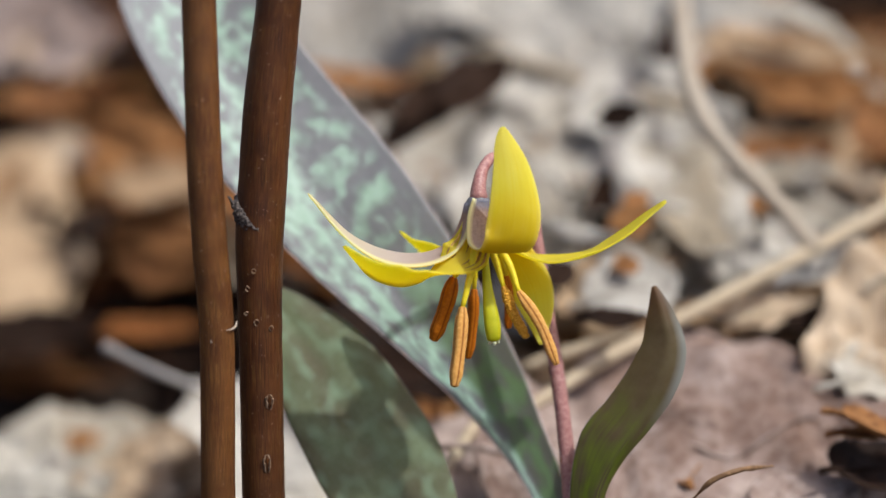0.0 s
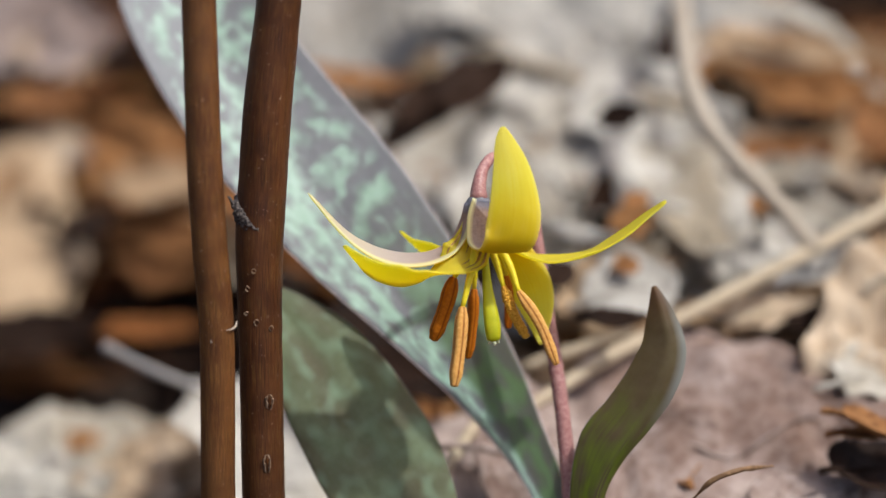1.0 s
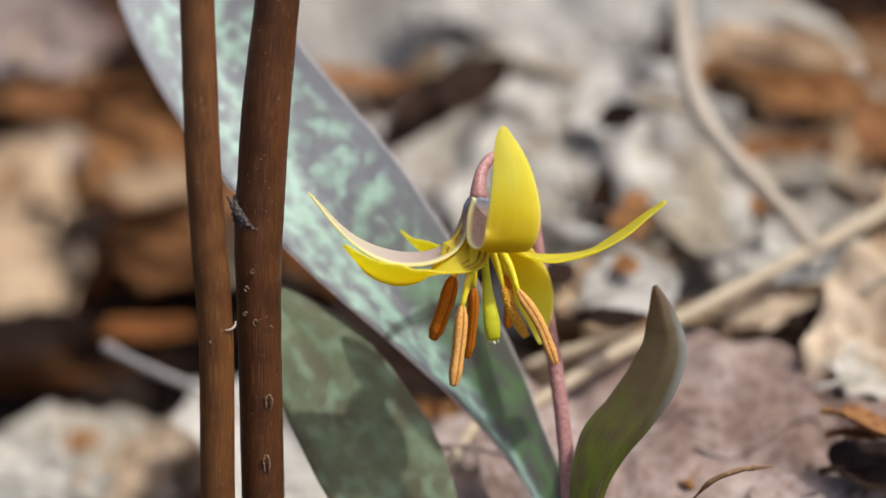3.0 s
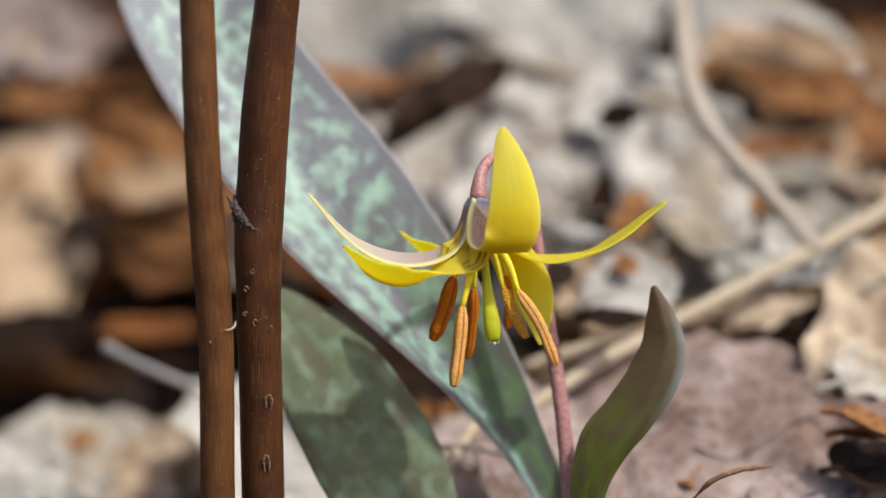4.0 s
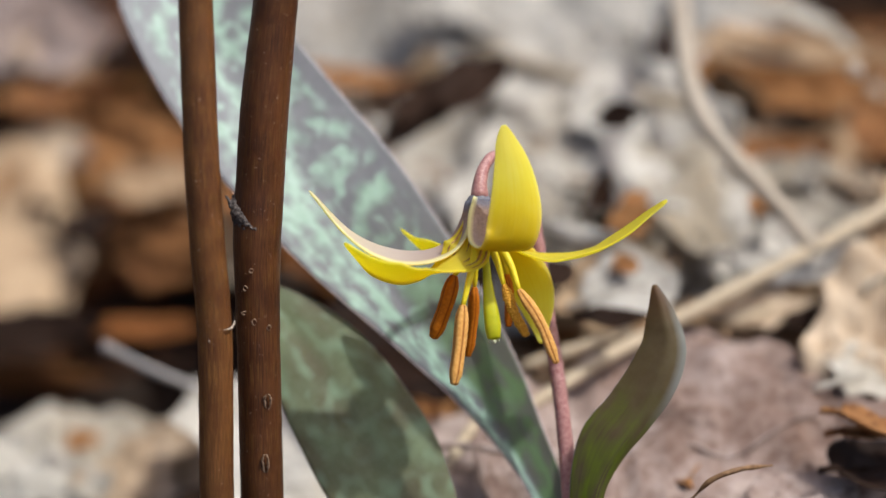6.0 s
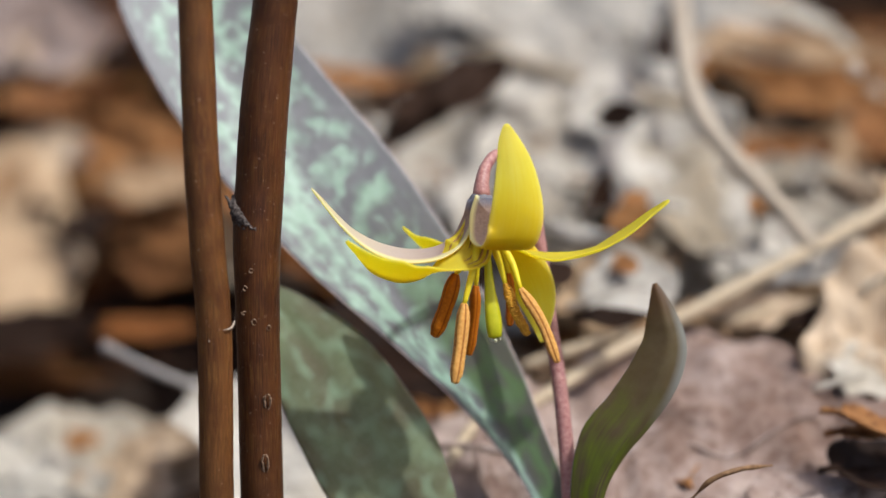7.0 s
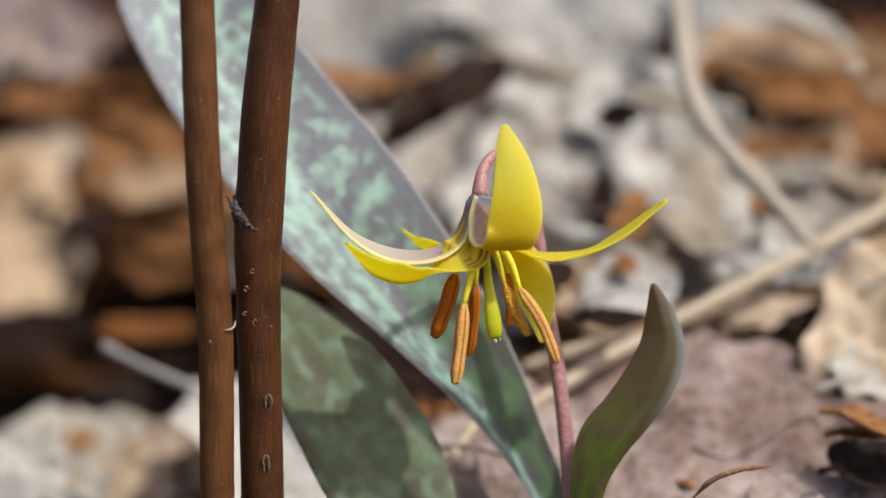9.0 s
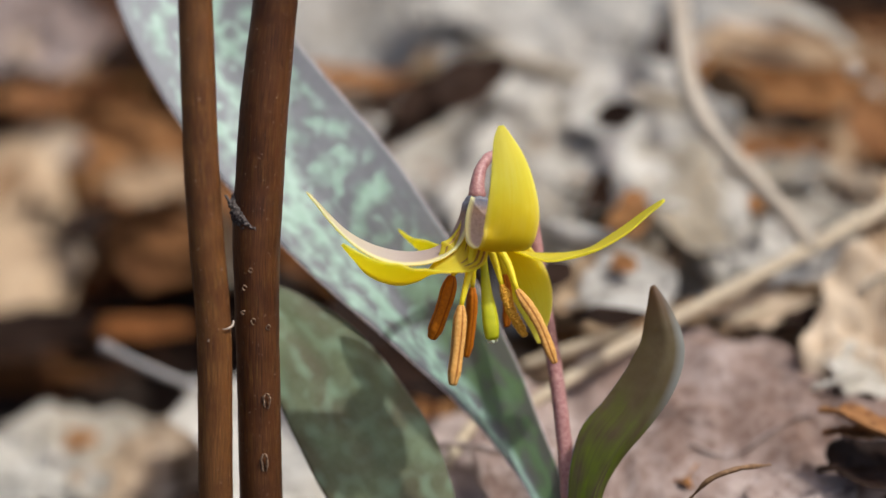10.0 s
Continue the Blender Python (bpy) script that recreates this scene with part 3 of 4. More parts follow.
# ---- its leaves ----
def lily_leaves():
    def leaf(at, label, spine, sides, left, right, mats, **more):
        ob = thing("lily_leaf", at, label, "leaf", "mottled leaves around the flower")
        lines = []
        part("blade", ribbon(spine, sides, left, right, lines=lines, **more), mats, ob)
        for edge in lines[:2]:
            if mats[0] is M_LEAF_DARK:
                part("margin", tube(edge, [0.11, 0.12, 0.11, 0.08], 90, 6), M_MARGIN_DARK, ob, "thin brownish leaf margin")
            else:
                part("margin", tube(edge, [0.13, 0.14, 0.12, 0.08], 90, 6), M_MARGIN, ob, "thin pale pinkish leaf margin")
        part("midrib", tube(lines[2], [0.3, 0.26, 0.22, 0.16, 0.08], 90, 6), mats[0], ob)
        return ob
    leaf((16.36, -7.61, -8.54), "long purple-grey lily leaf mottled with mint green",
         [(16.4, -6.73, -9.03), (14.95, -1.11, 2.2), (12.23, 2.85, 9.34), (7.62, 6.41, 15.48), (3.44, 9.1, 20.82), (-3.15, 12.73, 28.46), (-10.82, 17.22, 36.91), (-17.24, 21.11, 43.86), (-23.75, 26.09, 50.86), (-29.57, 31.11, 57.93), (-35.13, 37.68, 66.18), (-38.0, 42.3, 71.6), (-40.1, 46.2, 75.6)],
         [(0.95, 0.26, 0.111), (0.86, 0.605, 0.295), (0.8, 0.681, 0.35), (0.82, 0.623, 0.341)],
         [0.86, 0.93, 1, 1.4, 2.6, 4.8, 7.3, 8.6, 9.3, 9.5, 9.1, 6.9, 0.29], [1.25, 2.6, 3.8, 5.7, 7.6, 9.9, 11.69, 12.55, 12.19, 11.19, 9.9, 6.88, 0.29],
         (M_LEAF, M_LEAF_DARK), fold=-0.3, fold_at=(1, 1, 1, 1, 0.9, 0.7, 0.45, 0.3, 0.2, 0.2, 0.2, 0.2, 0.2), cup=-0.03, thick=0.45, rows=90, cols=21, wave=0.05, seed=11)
    leaf((-0.34, -13.77, -5.09), "broad dark green lily leaf with faint mint blotches",
         [(-0.33, -11.13, -6.57), (-2.06, -6.39, 2.48), (-7.39, -0.92, 12.03), (-11.8, 3.48, 18.92), (-16.19, 7.68, 25.31), (-20.77, 10.88, 30.56), (-24.58, 14.11, 34.54)],
         [(0.9, 0.205, 0.241), (0.84, 0.419, 0.37), (0.82, 0.484, 0.398)],
         [1.43, 4.16, 7.31, 7.53, 6.74, 4.73, 0.57], [1.43, 5.74, 8.6, 8.6, 7.17, 4.59, 0.57],
         (M_LEAF_DARK, M_CURL), fold=-0.12, cup=0.12, thick=0.5, rows=70, cols=21, wave=0.04, seed=12)
    return leaf((17.77, -8.56, 15.81), "small curled olive brown lily leaf standing upright",
                [(18.59, -14.1, -3.25), (18.97, -10.37, 8.65), (19.79, -8.88, 15.01), (22.06, -7.82, 19.78), (25.07, -6.61, 23.82), (27.66, -4.89, 28.1), (28.84, -2.79, 32.21), (28.17, -0.44, 35.91), (27.01, 1.92, 39.07)],
                [(0.9, -0.223, -0.018), (0.9, -0.344, -0.185), (0.8, -0.465, -0.351), (0.8, -0.428, -0.258), (0.9, -0.241, 0.205)],
                [1.29, 2.58, 3.87, 5.59, 5.45, 5.02, 4.16, 2.44, 0.22], [1, 1, 0.93, 1.08, 1.43, 2.01, 2.15, 1.43, 0.29],
                (M_CURL, M_CURL), fold=(0.12, 0.9), cup=0.1, thick=0.45, rows=70, cols=21, wave=0.06, seed=13)


# ---- the two dead stems ----
def dead_stems():
    front = thing("woody_stalk", (-28.4, -19.85, -4.13), "slender brown dead plant stem with lengthwise streaks", "dead stalk", "dead stalks beside the flower")
    part("bark", tube([(-27.67, -18.64, -6.46), (-28.18, -15.91, 8.3), (-28.32, -13.95, 18.48), (-28.25, -9.77, 36.84), (-28.95, -7.39, 48.06), (-29.54, -4.85, 58.36), (-30.05, 0.36, 77.94), (-30.31, 2.34, 88.16), (-30.56, 5.05, 100.2)], [2.25, 2.2, 2.18, 2.2, 2.2, 2.2, 2.15, 2.1, 2.0], 120, 24, rough=0.05, grain=0.6, seed=5), M_BARK, front)
    part("bark_peel", tube([(-27.05, -11.3, 38.65), (-26.42, -11.18, 38.68), (-25.91, -10.32, 38.69), (-25.75, -9.32, 39.02)], [0.04, 0.1, 0.13, 0.06], 12, 8), M_PEEL, front, "whitish curl of peeling bark")
    for q, r in (((-29.04, -6.49, 59.64), 0.22), ((-28.8, -11.92, 37.39), 0.16), ((-28.23, -10.55, 40.78), 0.09), ((-27.81, -11.22, 39.39), 0.1), ((-29.23, -5.96, 61.74), 0.07), ((-27.02, -9.83, 46.03), 0.08), ((-29.67, -9.92, 46.07), 0.07)):
        part("bark_speck", blob(q, (r * 0.6, 0.1, r * 1.3), q[2], 0.3, 1), M_PEEL, front, "whitish fleck on the bark")
    back = thing("woody_stalk", (-23.14, -14.59, -7.12), "thicker dark brown dead stem with a dark node scar", "dead stalk", "dead stalks beside the flower")
    part("bark", tube([(-22.53, -13.38, -9.47), (-22.8, -10.57, 5.5), (-22.97, -8.56, 15.81), (-23.16, -4.27, 34.43), (-23.22, -1.63, 44.97), (-23.04, -0.22, 49.78), (-22.73, 0.91, 53.93), (-22.08, 2.7, 62.36), (-21.31, 4.41, 69.26), (-20.48, 6.11, 76.13), (-19.32, 8.14, 86.5), (-18.18, 10.92, 98.72)], [2.85, 2.8, 2.75, 2.78, 3.0, 3.12, 3.08, 3.06, 2.95, 2.8, 2.7, 2.6], 130, 28, rough=0.06, grain=0.6, seed=9), M_BARK_DARK, back)
    axis = Vector((-23.04, -0.22, 49.78))

    def round_the_stem(a0, a1, z0, z1, r):
        return [tuple(axis + Vector((math.sin(a) * q, -math.cos(a) * q, z))) for a, z, q in zip(np.linspace(a0, a1, 6), np.linspace(z0, z1, 6), np.linspace(r, r + 0.36, 6))]
    for drop, a1, thick in ((0.0, 0.32, 0.62), (-0.75, 0.05, 0.5), (-1.4, -0.35, 0.42)):
        part("node_scar", tube(round_the_stem(-1.8, a1, 2.3 + drop, -1.4 + drop * 0.6, 2.78), [thick * 0.5, thick * 1.2, thick * 1.1, thick * 0.8, thick * 0.55, thick * 0.25], 110, 24, rough=0.26, grain=3.0, seed=2 - drop), M_SCAR, back, "dark ragged scar with grey fringe")
    fringe = random.Random(8)
    for k in range(16):
        a0 = -1.5 + 0.12 * k
        q = axis + Vector((math.sin(a0) * 3.2, -math.cos(a0) * 3.2, 2.2 - 0.22 * k - fringe.uniform(0, 1.2)))
        part("bark_fibre", tube([tuple(q), tuple(q + Vector((fringe.uniform(-0.1, 0.2), -0.12, -0.4))), tuple(q + Vector((fringe.uniform(-0.1, 0.3), 0.02, -fringe.uniform(0.6, 1.3))))], [0.04, 0.07, 0.025], 8, 6), M_SCAR, back, "loose grey fibre of the scar")
    for k in range(2, 9):
        a0 = -1.0 + 0.15 * k
        q = axis + Vector((math.sin(a0) * 3.3, -math.cos(a0) * 3.3, 0.9 - 0.36 * k))
        part("bark_speck", tube([tuple(q), tuple(q + Vector((0.12, -0.05, -0.12 + 0.05 * (k % 3)))), tuple(q + Vector((0.3, 0.0, -0.22)))], [0.02, 0.05, 0.02], 6, 6), M_PEEL, back, "whitish fleck on the bark")
    part("bark_peel", tube([(-27.1, -1.5, 52.8), (-26.7, -1.95, 52.6), (-26.3, -2.45, 52.0)], [0.06, 0.2, 0.1], 12, 8, rough=0.1, grain=3), M_SCAR, back, "grey ragged tip of the node scar")

    def lenticel(px, r, tall=1.0):
        if r < 0.5:
            ring = [(px[0] + r * 0.8 * math.cos(a), px[1] + 0.06, px[2] + r * 0.8 * tall * math.sin(a)) for a in np.linspace(0, 1.7 * math.pi, 10)]
            part("lenticel", tube(ring, [0.05, 0.11, 0.06, 0.12, 0.04], 30, 7, rough=0.1, grain=3), M_LENT, back, "pale brown raised lenticel")
            return
        for side, a0 in ((-1, 1.8), (1, -1.2)):
            arc = [(px[0] + r * (0.42 + 0.05 * math.sin(5 * a)) * math.cos(a), px[1] + 0.12, px[2] + r * tall * 0.8 * math.sin(a)) for a in np.linspace(a0, a0 + 2.6, 10)]
            part("lenticel", tube(arc, [0.05, 0.13, 0.17, 0.12, 0.15, 0.04], 30, 8, rough=0.12, grain=3, seed=side + 3), M_LENT, back, "pale brown raised lenticel")
    lenticel((-23.75, -5.23, 44.06), 0.34)
    lenticel((-24.57, -5.46, 41.77), 0.3, 1.3)
    lenticel((-23.47, -6.5, 37.58), 0.36, 1.4)
    lenticel((-24.77, -5.8, 38.52), 0.4, 0.6)
    lenticel((-21.95, -8.87, 27.72), 0.95, 1.35)
    lenticel((-22.3, -10.78, 19.93), 0.85, 1.9)
    lenticel((-21.64, -6.4, 36.76), 0.32, 1.2)
    rnd = random.Random(4)
    for _ in range(22):
        a = rnd.uniform(-1.0, 1.1)
        t = rnd.random()
        axis = Vector((-23.16, -4.27, 34.43)).lerp(Vector((-20.48, 6.11, 76.13)), t)
        q = axis + Vector((math.sin(a) * 2.85, -math.cos(a) * 2.85, 0))
        r = 0.03 + 0.09 * rnd.random() ** 2.5
        part("bark_speck", blob(q, (r, 0.08, r * 1.4), q[2], 0.3, 1), M_PEEL, back, "whitish fleck on the bark")
    return front, back


# ---- dead leaves, stalks and sticks on the ground ----
TONES = {"pale": (M_PALE, "pale grey papery"), "grey": (M_GREY, "weathered grey"), "white": (M_WHITE, "bleached whitish"), "tan": (M_TAN, "tan"), "cream": (M_CREAM, "cream-coloured"), "pink": (M_PINK, "pinkish brown"),
         "brown": (M_BROWN, "orange brown"), "rust": (M_RUST, "rusty brown"), "dark": (M_DARK, "shade-dark")}


def dead_leaf(m, length, width, tone, curl=0.3, bend=0.2, crinkle=0.12, seed=0, lobes=0.0, what="crumpled dead leaf on the forest floor", ragged=1.0, name="dead_leaf"):
    """A fallen leaf: ragged oval or lobed, one side rolled more than the other, arched along by bend, creased and crinkled, with a raised midrib and a stalk."""
    mat, word = TONES[tone]
    rows, cols = (42, 25) if length > 20 else (24, 15)
    verts, uvs, mid = [], [], []
    roll = (curl * (1.5 + 0.9 * math.sin(seed * 2.1)), curl * (1.5 - 0.9 * math.sin(seed * 2.1)))
    for r in range(rows):
        t = r / (rows - 1)
        x = (t - 0.5) * length
        shape = math.sin(math.pi * min(1, 0.05 + t * 0.95) ** 0.85) ** 0.55
        lob = 1 - lobes * (0.5 + 0.5 * math.cos(t * 2 * math.pi * 3.5 + seed)) ** 1.5
        for k in range(cols):
            s = -1 + 2 * k / (cols - 1)
            flank = 1 if s > 0 else -1
            rag = 1 + 0.28 * ragged * noise.noise(Vector((t * 4.5, seed + flank * 7.3, 2))) + 0.16 * ragged * noise.noise(Vector((t * 13, seed - flank * 5.1, 8)))
            w = max(width / 2 * shape * lob * rag, 0.12)
            y = s * w
            q = Vector((x * 0.055, y * 0.055, seed * 3.7))
            crease = max(1 - abs(noise.noise(q * 0.9 + Vector((2.5, 7.1, 0)))) * 3.2, 0) + 0.55 * max(1 - abs(noise.noise(q * 2.2 + Vector((8.5, 1.1, 3)))) * 3.0, 0)
            ang = s * roll[flank > 0] * (1 + 0.5 * noise.noise(Vector((t * 2.4, seed, flank * 4))))
            turn = ang if abs(ang) > 1e-4 else 1e-4
            yy = y * math.sin(turn) / turn
            z = math.copysign(abs(y) * (1 - math.cos(turn)) / abs(turn), curl)
            z += bend * length * ((t - 0.5) ** 2 * 2 - 0.25)
            z += crinkle * width * (noise.noise(q) * 0.7 + 0.62 * noise.noise(q * 2.3) + 0.42 * noise.noise(q * 5) + 0.12 * noise.noise(q * 11) + 0.5 * crease)
            z += 0.007 * width * math.sin(t * 40 - abs(s) * 9) * min(abs(s) * 2, 1)
            yy += 0.09 * width * noise.noise(q * 1.7 + Vector((5, 0, 0)))
            xx = x + 0.07 * width * noise.noise(q * 1.5 + Vector((0, 9, 0)))
            verts.append((xx, yy, z))
            uvs.append((0.5 + s / 2, t))
            if k == cols // 2:
                mid.append((xx, yy, z + 0.12))
    ob = new(name)
    ob.empty_display_size = 0.005
    ob.matrix_basis = m
    tagged(ob, word + " " + what, "leaf", "fallen leaves")

    def add(name, bm, mt, label=""):
        me = bpy.data.meshes.new(name)
        bm.to_mesh(me)
        bm.free()
        me.materials.append(mt)
        me.materials.append(mt)
        p = new(name, me)
        p.parent = ob
        tagged(p, label)
    add("blade", shell(np.array(verts), rows, cols, uvs, 0.25), mat)
    stalk = [(mid[0][0] - length * 0.16, mid[0][1] + length * 0.03, mid[0][2] - 0.5)]
    add("midrib", tube(stalk + mid[::4], [0.5, 0.45, 0.38, 0.28, 0.12], 36, 6), mat)
    return ob


def litter_in_view():
    dead_leaf(pose(0.0355, 0.0190, 0.0075, 17.6, -2.0, 6.0), 60.0, 57.0, "pink", -0.42, 0.05, 0.06, 1, what="broad flat dead leaf on the forest floor", ragged=0.5)
    dead_leaf(pose(0.0485, 0.0079, 0.0060, 23.0, -3.1, 18.2), 15.7, 12.1, "pink", -0.25, 0.1, 0.1, 2, ragged=0.4)
    dead_leaf(pose(0.0715, 0.0480, 0.0090, 20.0, -10.0, 40.0), 44.0, 30.0, "cream", 0.35, 0.15, 0.3, 33)
    dead_leaf(pose(0.0660, 0.0360, 0.0110, 24.0, -8.0, 25.0), 24.0, 13.0, "white", 0.45, 0.15, 0.24, 34)
    dead_leaf(pose(0.0643, 0.0340, 0.0090, 9.1, -15.8, 49.3), 25.3, 13.0, "tan", 0.4, 0.2, 0.2, 103)
    dead_leaf(pose(0.0603, 0.0092, 0.0150, 5.6, 2.1, -20.5), 15.8, 8.0, "brown", 0.5, 0.2, 0.14, 4)
    dead_leaf(pose(0.0079, 0.0411, -0.0060, 11.0, -6.9, 31.7), 38.3, 22.7, "pink", 0.2, 0.1, 0.12, 5)
    dead_leaf(pose(-0.0169, 0.1043, 0.0000, 4.7, 6.5, -54.2), 54.5, 16.0, "rust", 0.3, 0.1, 0.12, 6)
    dead_leaf(pose(-0.0523, 0.0783, -0.0234, 20.9, 0.0, 22.9), 41.8, 22.2, "white", 0.3, 0.12, 0.26, 7)
    dead_leaf(pose(-0.0431, 0.0673, -0.0192, 16.8, -8.2, 45.8), 31.8, 14.0, "cream", 0.5, 0.2, 0.26, 8)
    dead_leaf(pose(-0.0635, 0.0572, -0.0172, 15.5, 6.4, -0.1), 27.6, 17.4, "white", 0.3, 0.15, 0.26, 9)
    dead_leaf(pose(-0.0245, 0.0484, -0.0100, 3.1, 7.4, -67.0), 47.1, 23.0, "pale", 0.2, 0.1, 0.10, 10)
    dead_leaf(pose(-0.0673, 0.1459, -0.0368, 22.9, -2.2, 5.2), 42.7, 14.2, "brown", 0.4, 0.15, 0.14, 12)
    dead_leaf(pose(-0.0631, 0.1729, -0.0402, 5.7, -1.7, 16.6), 46.0, 25.9, "dark", 0.2, 0.1, 0.12, 13)
    dead_leaf(pose(-0.0762, 0.1313, -0.0094, 18.2, -39.2, 78.6), 44.2, 30.5, "tan", 0.2, 0.12, 0.08, 14, ragged=0.25)
    dead_leaf(pose(-0.0771, 0.1633, -0.0055, 25.2, -23.1, 21.9), 27.0, 15.0, "tan", 0.35, 0.15, 0.10, 15)
    dead_leaf(pose(-0.0526, 0.1585, -0.0200, 24.5, -9.1, 19.1), 35.8, 14.4, "rust", 0.35, 0.2, 0.14, 16)
    dead_leaf(pose(-0.0541, 0.1577, -0.0066, 29.4, -6.3, 11.0), 33.7, 15.2, "brown", 0.4, 0.2, 0.14, 17)
    dead_leaf(pose(-0.0460, 0.1482, -0.0301, 5.2, -47.8, 83.0), 28.0, 12.2, "brown", 0.4, 0.2, 0.12, 18)
    dead_leaf(pose(-0.0612, 0.1783, -0.0055, 27.8, 3.1, -5.8), 39.9, 16.4, "rust", 0.4, 0.2, 0.16, 19)
    dead_leaf(pose(-0.0825, 0.2354, -0.0032, 43.3, -18.3, 8.2), 41.1, 26.1, "pink", 0.3, 0.15, 0.10, 20)
    dead_leaf(pose(-0.0605, 0.2422, -0.0055, 52.9, 8.4, -18.3), 42.7, 23.5, "rust", 0.3, 0.15, 0.10, 21)
    dead_leaf(pose(-0.0764, 0.2079, -0.0122, 12.2, 4.5, -19.9), 39.1, 15.5, "rust", 0.3, 0.15, 0.12, 22)
    dead_leaf(pose(-0.0516, 0.2294, -0.0144, 13.6, -11.9, 40.5), 34.5, 15.2, "dark", 0.3, 0.15, 0.12, 23)
    dead_leaf(pose(-0.0123, 0.1568, 0.0240, 25.6, -8.7, 17.6), 42.7, 32.8, "grey", 0.22, 0.15, 0.1, 24)
    dead_leaf(pose(-0.0103, 0.1510, 0.0150, 7.9, 1.1, -7.9), 32.8, 11.5, "brown", 0.4, 0.1, 0.1, 25)
    dead_leaf(pose(-0.0061, 0.1292, 0.0160, 32.2, -7.9, 12.3), 31.7, 9.1, "tan", 0.6, 0.1, 0.1, 26)
    dead_leaf(pose(-0.0022, 0.1142, 0.0120, 12.7, -11.4, 41.3), 39.3, 28.3, "pale", 0.22, 0.15, 0.12, 27)
    dead_leaf(pose(0.0209, 0.1429, 0.0280, 16.8, 2.8, -9.1), 52.6, 33.1, "grey", 0.3, 0.15, 0.14, 28, 0.2)
    dead_leaf(pose(0.0234, 0.1307, 0.0220, 23.8, 7.8, -17.2), 46.7, 21.1, "pale", 0.4, 0.15, 0.16, 29, 0.3)
    dead_leaf(pose(0.0153, 0.1089, 0.0140, 9.1, -21.2, 66.1), 46.2, 21.9, "pale", 0.35, 0.15, 0.16, 30)
    dead_leaf(pose(0.0277, 0.1275, 0.0090, 6.7, -37.5, 79.0), 30.7, 12.4, "tan", 0.4, 0.15, 0.14, 31)
    dead_leaf(pose(0.0368, 0.0904, 0.0200, 7.5, 26.1, -65.0), 47.1, 25.9, "pale", 0.35, 0.2, 0.16, 32, 0.25)
    dead_leaf(pose(0.0288, 0.0869, 0.0100, 12.1, -25.4, 63.4), 28.4, 10.1, "tan", 0.4, 0.15, 0.14, 33)
    dead_leaf(pose(0.0216, 0.0804, 0.0060, 13.6, -11.9, 40.5), 33.7, 18.1, "pale", 0.4, 0.15, 0.14, 34)
    dead_leaf(pose(0.0521, 0.1765, 0.0160, 8.1, 15.0, -61.1), 48.2, 24.3, "grey", 0.3, 0.15, 0.14, 35)
    dead_leaf(pose(0.0625, 0.1321, 0.0200, 57.9, 3.4, -2.2), 43.9, 14.5, "brown", 0.3, 0.15, 0.12, 36)
    dead_leaf(pose(0.0620, 0.1463, 0.0220, 12.8, 2.3, -10.1), 41.4, 8.2, "tan", 0.4, 0.1, 0.1, 37)
    dead_leaf(pose(0.0616, 0.1427, 0.0230, 12.8, 2.3, -10.1), 39.2, 11.5, "tan", 0.4, 0.1, 0.1, 38)
    dead_leaf(pose(0.0663, 0.1208, 0.0140, 27.4, -6.0, 11.5), 34.2, 14.5, "tan", 0.6, 0.2, 0.2, 39)
    dead_leaf(pose(0.0574, 0.0986, 0.0140, 12.0, 9.1, -36.8), 40.3, 15.1, "pale", 0.4, 0.2, 0.16, 40)
    dead_leaf(pose(0.0460, 0.0800, 0.0090, 21.1, -9.4, 22.9), 38.4, 18.3, "pale", 0.45, 0.2, 0.2, 41, 0.3)
    dead_leaf(pose(0.0629, 0.0823, 0.0090, 21.1, -15.6, 34.9), 31.8, 16.5, "tan", 0.5, 0.2, 0.2, 42)
    dead_leaf(pose(0.0069, 0.1894, 0.0140, 30.7, -12.8, 20.4), 39.0, 18.5, "tan", 0.4, 0.2, 0.14, 43)
    dead_leaf(pose(0.0756, 0.1563, 0.0100, 12.1, -25.4, 63.4), 32.2, 20.7, "brown", 0.4, 0.2, 0.14, 44)
    dead_leaf(pose(0.0092, 0.1991, 0.0120, 11.0, -6.9, 31.7), 42.9, 26.7, "grey", 0.4, 0.2, 0.14, 45)
    dead_leaf(pose(0.0539, 0.0628, 0.0060, 12.4, -3.8, 16.7), 26.2, 12.3, "tan", 0.4, 0.2, 0.2, 46)
    dead_leaf(pose(0.0265, 0.0569, 0.0040, 11.0, -6.9, 31.7), 28.0, 12.8, "tan", 0.4, 0.2, 0.16, 47)
    # shaded hollows between them, put in as near-black leaves with some browner ones
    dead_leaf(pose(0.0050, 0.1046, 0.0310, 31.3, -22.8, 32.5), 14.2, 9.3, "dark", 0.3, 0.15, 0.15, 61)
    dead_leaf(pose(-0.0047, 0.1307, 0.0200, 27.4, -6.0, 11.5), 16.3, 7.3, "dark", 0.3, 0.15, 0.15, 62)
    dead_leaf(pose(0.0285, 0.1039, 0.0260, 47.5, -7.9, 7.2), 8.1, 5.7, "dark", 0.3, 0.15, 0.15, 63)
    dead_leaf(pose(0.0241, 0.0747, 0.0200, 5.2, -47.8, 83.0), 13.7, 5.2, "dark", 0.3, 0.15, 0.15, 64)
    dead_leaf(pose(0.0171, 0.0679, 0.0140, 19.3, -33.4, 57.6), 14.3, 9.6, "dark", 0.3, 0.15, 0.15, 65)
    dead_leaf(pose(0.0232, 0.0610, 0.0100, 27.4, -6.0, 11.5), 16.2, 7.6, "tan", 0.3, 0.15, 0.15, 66)
